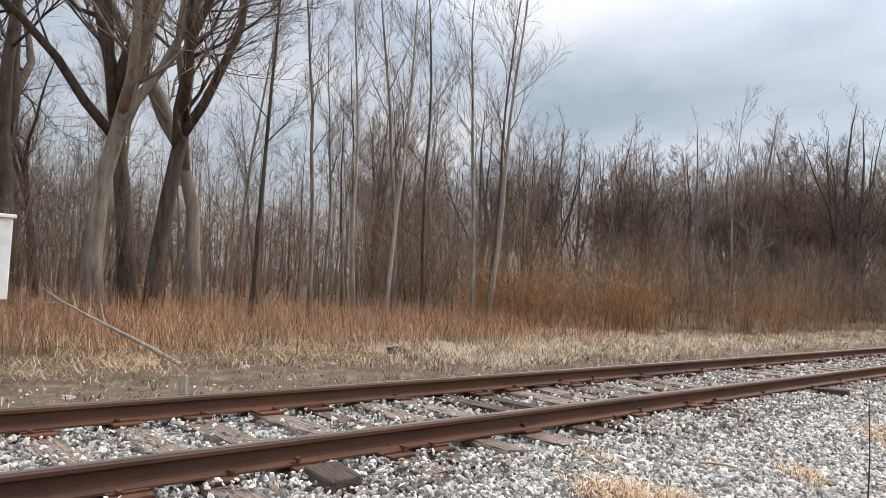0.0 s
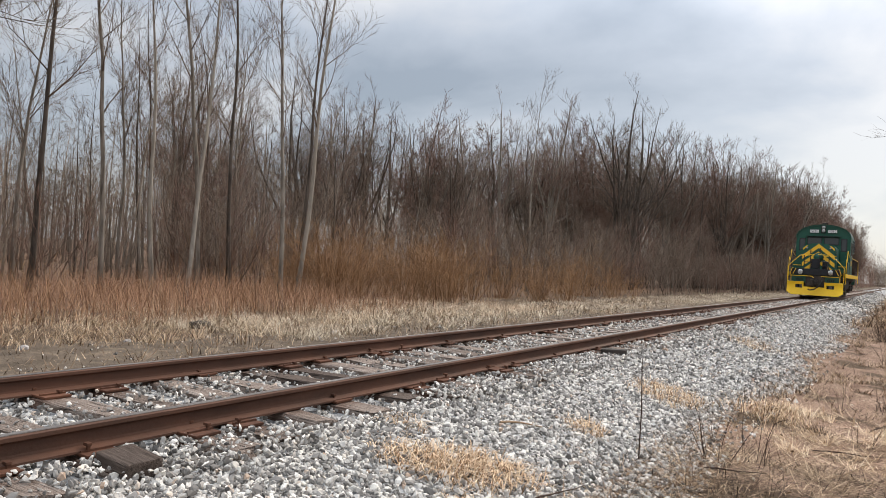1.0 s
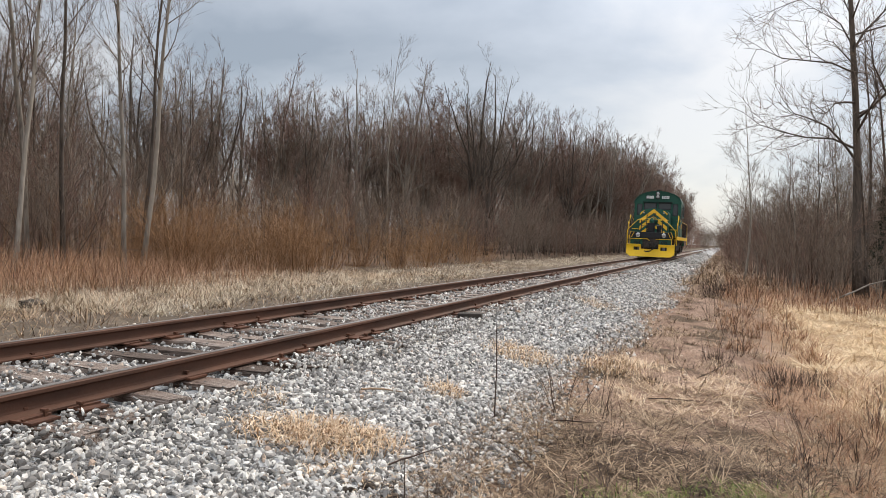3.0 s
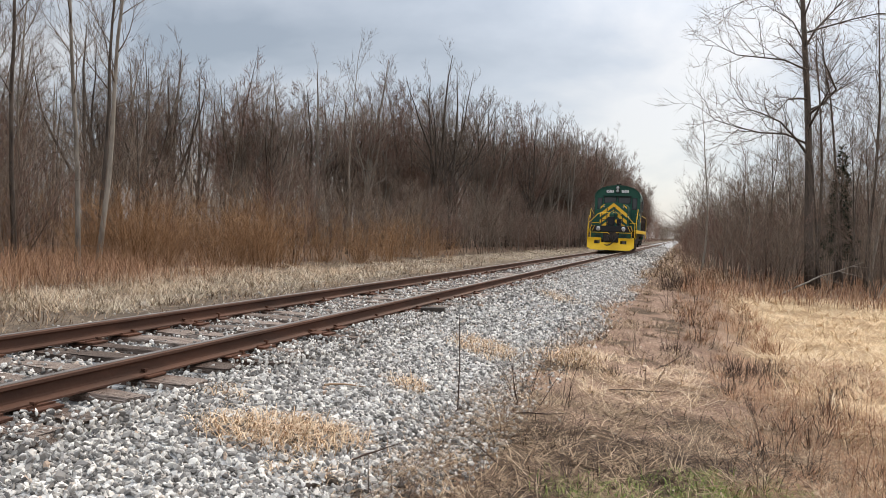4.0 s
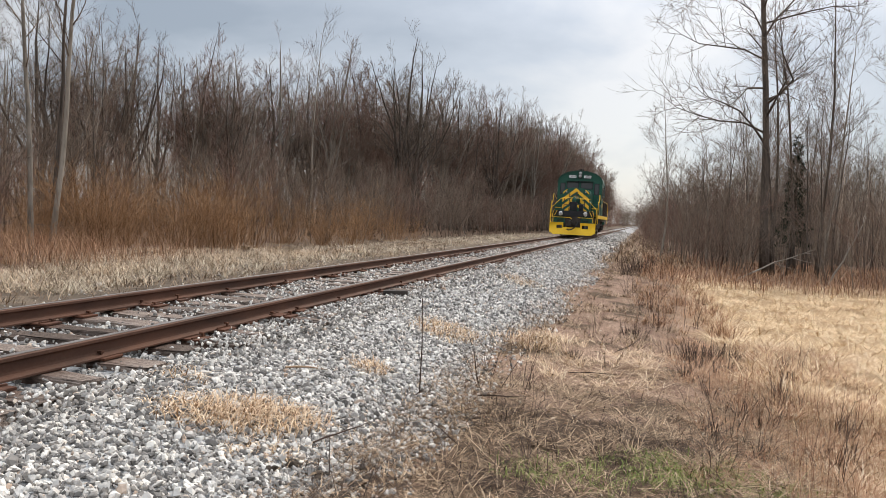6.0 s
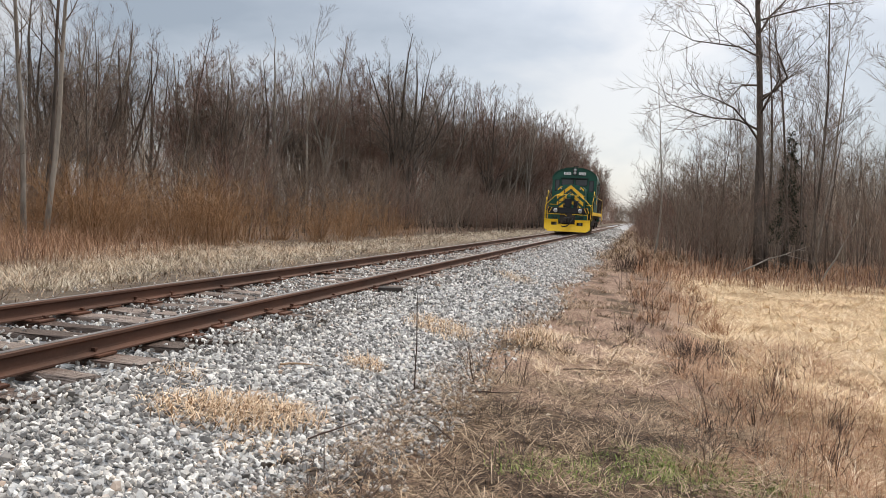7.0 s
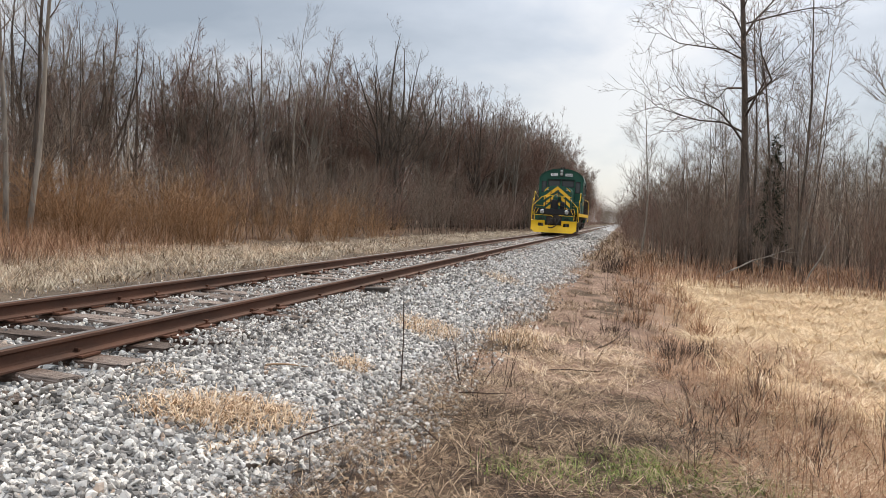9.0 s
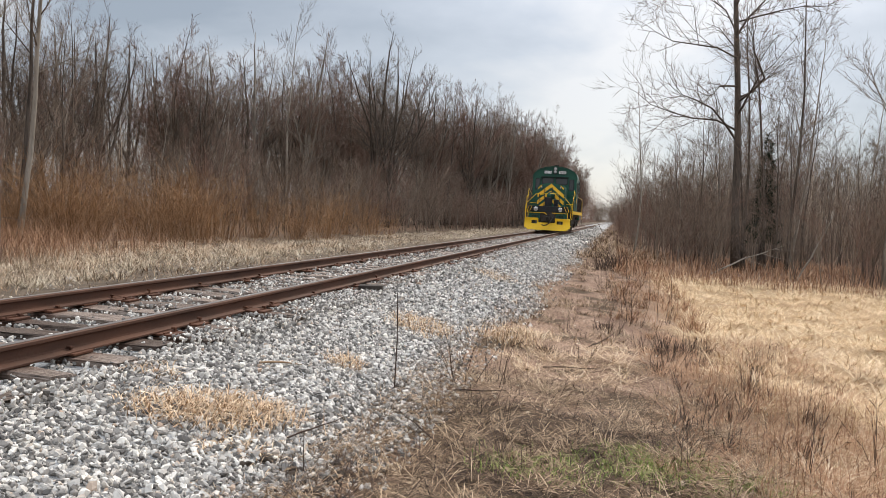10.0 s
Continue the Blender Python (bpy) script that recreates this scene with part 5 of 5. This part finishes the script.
part("chain", Shape().tube(chain, 0.010, 5), GRIME, loco)
part("cable_receptacle", Shape().box(0.30, 0.58, 0.55, 0.80, 1.62, 2.1, 0.05).tube([(0.3, 0.5, 1.7), (0.42, 0.46, 1.85), (0.58, 0.5, 1.72), (0.45, 0.48, 1.6)], 0.03, 6), BLACK, loco)
part("hood_handrail", Shape().tube([(-0.92, 1.44, 2.42), (-0.4, 1.42, 2.40)], 0.014, 6).tube([(0.3, 1.42, 2.40), (0.95, 1.44, 2.44)], 0.014, 6), YELLOW, loco)


# cab with an arched roof
def arch(w, z0, rise, n=16):
    return [(w * math.cos(t), z0 + rise * abs(math.sin(t)) ** 0.85) for t in np.linspace(0, math.pi, n)]


cab_out = [(-1.5, 1.46), (1.5, 1.46)] + arch(1.5, 3.62, 0.80)
cabin = part("cab", Shape().prism(cab_out, "y", 3.95, 6.15), GREEN, loco, "green cab with arched roof")
roof_out = arch(1.54, 3.60, 0.86) + list(reversed(arch(1.505, 3.605, 0.805)))
part("roof", Shape().prism(roof_out, "y", 3.88, 6.22), GREEN, cabin, "weathered green roof sheet")


def window(x0, x1, z0, z1, y, parent, frame_m=BLACK):
    fr = part("window_frame", Shape().box(x0 - 0.04, x1 + 0.04, y - 0.02, y, z0 - 0.04, z0).box(x0 - 0.04, x1 + 0.04, y - 0.02, y, z1, z1 + 0.04).box(x0 - 0.04, x0, y - 0.02, y, z0, z1).box(x1, x1 + 0.04, y - 0.02, y, z0, z1), frame_m, parent)
    part("pane", Shape().box(x0, x1, y - 0.010, y - 0.002, z0, z1), GLASS, fr)


for sx in (-1, 1):
    window(min(sx * 0.10, sx * 0.84), max(sx * 0.10, sx * 0.84), 3.24, 3.62, 3.95, cabin)
    window(min(sx * 1.02, sx * 1.28), max(sx * 1.02, sx * 1.28), 2.85, 3.55, 3.95, cabin)
    door = part("cab_door", Shape().box(min(sx * 0.96, sx * 1.36), max(sx * 0.96, sx * 1.36), 3.925, 3.95, 2.16, 2.78, 0.004), GREEN, cabin)
    part("door_handle", Shape().tube([(sx * 1.3, 3.91, 2.5), (sx * 1.22, 3.89, 2.5)], 0.012, 6), STEEL, door)
    board = part("number_board", Shape().box(sx * 0.5 - 0.25, sx * 0.5 + 0.25, 3.90, 3.945, 3.93, 4.14, 0.006), BLACK, cabin)
    part("board_face", Shape().box(sx * 0.5 - 0.235, sx * 0.5 + 0.235, 3.894, 3.899, 3.945, 4.125), WHITE, board, "white number board with black numbers")
    writing("number", "5010", 0.20, pose(sx * 0.5, 3.889, 4.035, 90, 0, 0), BARS, board)
    # sliding side windows
    x = sx * 1.5
    fr = part("side_window", Shape().box(min(x, x + sx * 0.03), max(x, x + sx * 0.03), 4.50, 5.50, 2.55, 2.60).box(min(x, x + sx * 0.03), max(x, x + sx * 0.03), 4.50, 5.50, 3.25, 3.30).box(min(x, x + sx * 0.03), max(x, x + sx * 0.03), 4.50, 4.54, 2.6, 3.25).box(min(x, x + sx * 0.03), max(x, x + sx * 0.03), 4.98, 5.02, 2.6, 3.25).box(min(x, x + sx * 0.03), max(x, x + sx * 0.03), 5.46, 5.50, 2.6, 3.25), STEEL, cabin)
    for y0 in (4.54, 5.02):
        part("pane", Shape().box(min(x + sx * 0.004, x + sx * 0.012), max(x + sx * 0.004, x + sx * 0.012), y0, y0 + 0.44, 2.6, 3.25), GLASS, fr)
    part("sunshade", Shape().prism([(x, 3.34), (x + sx * 0.16, 3.30), (x + sx * 0.16, 3.32), (x, 3.37)], "y", 4.4, 5.6), BLACK, cabin)
    writing("number", "5010", 0.42, pose(sx * 1.504, 5.05, 2.12, 90, 0, 90 * sx), STRIPE, cabin, "yellow painted road number")
lamp = part("headlight", Shape().box(-0.13, 0.13, 3.86, 3.95, 3.92, 4.40, 0.02), BLACK, cabin)
for z in (4.27, 4.07):
    part("lens", Shape().turned((0, 3.86, z), (0, -1, 0), ((0, 0.105), (0.02, 0.10), (0.035, 0.05), (0.04, 0.004))), LENS, lamp, "round clear headlight lens", True)
part("visor", Shape().box(-0.95, 0.95, 3.80, 3.95, 3.70, 3.73), BLACK, cabin)
horn = part("horn", Shape().box(-0.10, 0.16, 4.6, 4.75, 4.40, 4.50, 0.02), BLACK, loco)
for k, x in enumerate((-0.08, 0.03, 0.14)):
    part("trumpet", Shape().turned((x, 4.65, 4.54), (0, -1, 0), ((0, 0.02), (0.2, 0.025), (0.3, 0.05), (0.31, 0.045))), BLACK, horn)

# long hood
lh = [(0.92, 1.46), (0.92, 3.62), (0.82, 3.80), (0.6, 3.9), (0.3, 3.95), (0, 3.96)]
lh = lh + [(-x, z) for x, z in lh[-2::-1]]
hood = part("long_hood", Shape().prism(lh, "y", 6.15, 13.1), GREEN, loco, "long green engine hood with access doors")
for sx in (-1, 1):
    for k in range(9):
        d = part("access_door", Shape().box(min(sx * 0.92, sx * 0.935), max(sx * 0.92, sx * 0.935), 6.35 + 0.72 * k, 7.0 + 0.72 * k, 1.62, 2.8, 0.004), GREEN, hood)
        part("latch", Shape().box(min(sx * 0.935, sx * 0.955), max(sx * 0.935, sx * 0.955), 6.42 + 0.72 * k, 6.46 + 0.72 * k, 2.15, 2.28), BLACK, d)
    part("radiator_wing", Shape().box(min(sx * 0.9, sx * 1.28), max(sx * 0.9, sx * 1.28), 10.3, 12.3, 2.95, 3.92, 0.03), GREEN, hood)
    for j in range(12):
        part("grille_slat", Shape().box(sx * 1.285 - 0.008, sx * 1.285 + 0.008, 10.4 + 0.155 * j, 10.47 + 0.155 * j, 3.02, 3.84), BLACK, hood)
part("exhaust_stack", Shape().box(-0.22, 0.22, 8.2, 8.8, 3.93, 4.2, 0.03), BLACK, hood)
part("roof_fan", Shape().turned((0, 11.3, 3.94), (0, 0, 1), ((0, 0.62), (0.12, 0.62), (0.14, 0.56), (0.141, 0.05)), 24), BLACK, hood)
for sx in (-1, 1):
    part("walkway_rail", Shape().tube([(sx * 1.48, 6.3, 2.48), (sx * 1.48, 12.9, 2.48), (sx * 1.49, 13.3, 2.2), (sx * 1.49, 13.55, 1.6), (sx * 1.49, 13.55, 0.9)], 0.022, 8), YELLOW, loco)
    for k in range(6):
        part("stanchion", Shape().tube([(sx * 1.48, 6.5 + 1.26 * k, 1.44), (sx * 1.48, 6.5 + 1.26 * k, 2.47)], 0.017, 6), BLACK, loco)


# trucks, tank, reservoirs
def truck(yc):
    t = part("truck", Shape().box(-0.55, 0.55, yc - 0.35, yc + 0.35, 0.42, 0.95, 0.04), GRIME, loco, "dirt-caked four-wheel truck")
    side = [(yc - 1.75, 0.62), (yc - 1.55, 0.86), (yc - 0.75, 0.90), (yc - 0.5, 0.78), (yc + 0.5, 0.78), (yc + 0.75, 0.90), (yc + 1.55, 0.86), (yc + 1.75, 0.62), (yc + 1.6, 0.44), (yc + 0.8, 0.44), (yc + 0.6, 0.22), (yc - 0.6, 0.22), (yc - 0.8, 0.44), (yc - 1.6, 0.44)]
    for sx in (-1, 1):
        f = part("side_frame", Shape().prism(side, "x", sx * 0.98, sx * 1.12), GRIME, t)
        for dy in (-1.15, 1.15):
            part("journal_box", Shape().box(min(sx * 1.08, sx * 1.24), max(sx * 1.08, sx * 1.24), yc + dy - 0.16, yc + dy + 0.16, 0.36, 0.72, 0.03), GRIME, t)
            part("wheel", Shape().turned((sx * 0.70, yc + dy, 0.508), (sx, 0, 0), ((0, 0.53), (0.03, 0.53), (0.035, 0.508), (0.14, 0.506), (0.14, 0.42), (0.10, 0.40), (0.10, 0.18), (0.16, 0.16), (0.16, 0.02)), 28), STEEL, t, "worn steel wheel")
        for k in range(4):
            part("leaf_spring", Shape().box(min(sx * 1.12, sx * 1.22), max(sx * 1.12, sx * 1.22), yc - 0.42 + 0.05 * k, yc + 0.42 - 0.05 * k, 0.60 - 0.05 * k, 0.64 - 0.05 * k), GRIME, t)
        part("brake_cylinder", Shape().turned((sx * 1.16, yc - 1.0, 0.98), (0, 1, 0), ((0, 0.13), (0.36, 0.13), (0.4, 0.08), (0.5, 0.03)), 14), GRIME, t, "", True)
    return t


truck(2.15)
truck(11.5)
tank = [(-1.2, 0.55), (-1.0, 0.34), (1.0, 0.34), (1.2, 0.55), (1.25, 1.05), (-1.25, 1.05)]
part("fuel_tank", Shape().prism(tank, "y", 4.9, 8.9), GRIME, loco, "black grimy fuel tank")
for sx in (-1, 1):
    part("air_reservoir", Shape().turned((sx * 1.22, 4.0, 1.0), (0, 1, 0), ((0, 0.05), (0.05, 0.15), (0.75, 0.15), (0.8, 0.05)), 14), GRIME, loco, "", True)
    part("air_pipe", Shape().tube([(sx * 1.30, 1.2, 1.0), (sx * 1.32, 2.6, 1.12), (sx * 1.3, 4.0, 1.0)], 0.02, 6), GRIME, loco)
part("rear_coupler", Shape().box(-0.14, 0.14, 13.8, 14.4, 0.74, 1.0, 0.03), GRIME, loco)
part("rear_beam", Shape().box(-1.3, 1.3, 13.75, 13.9, 0.8, 1.46, 0.02), GREEN, loco)
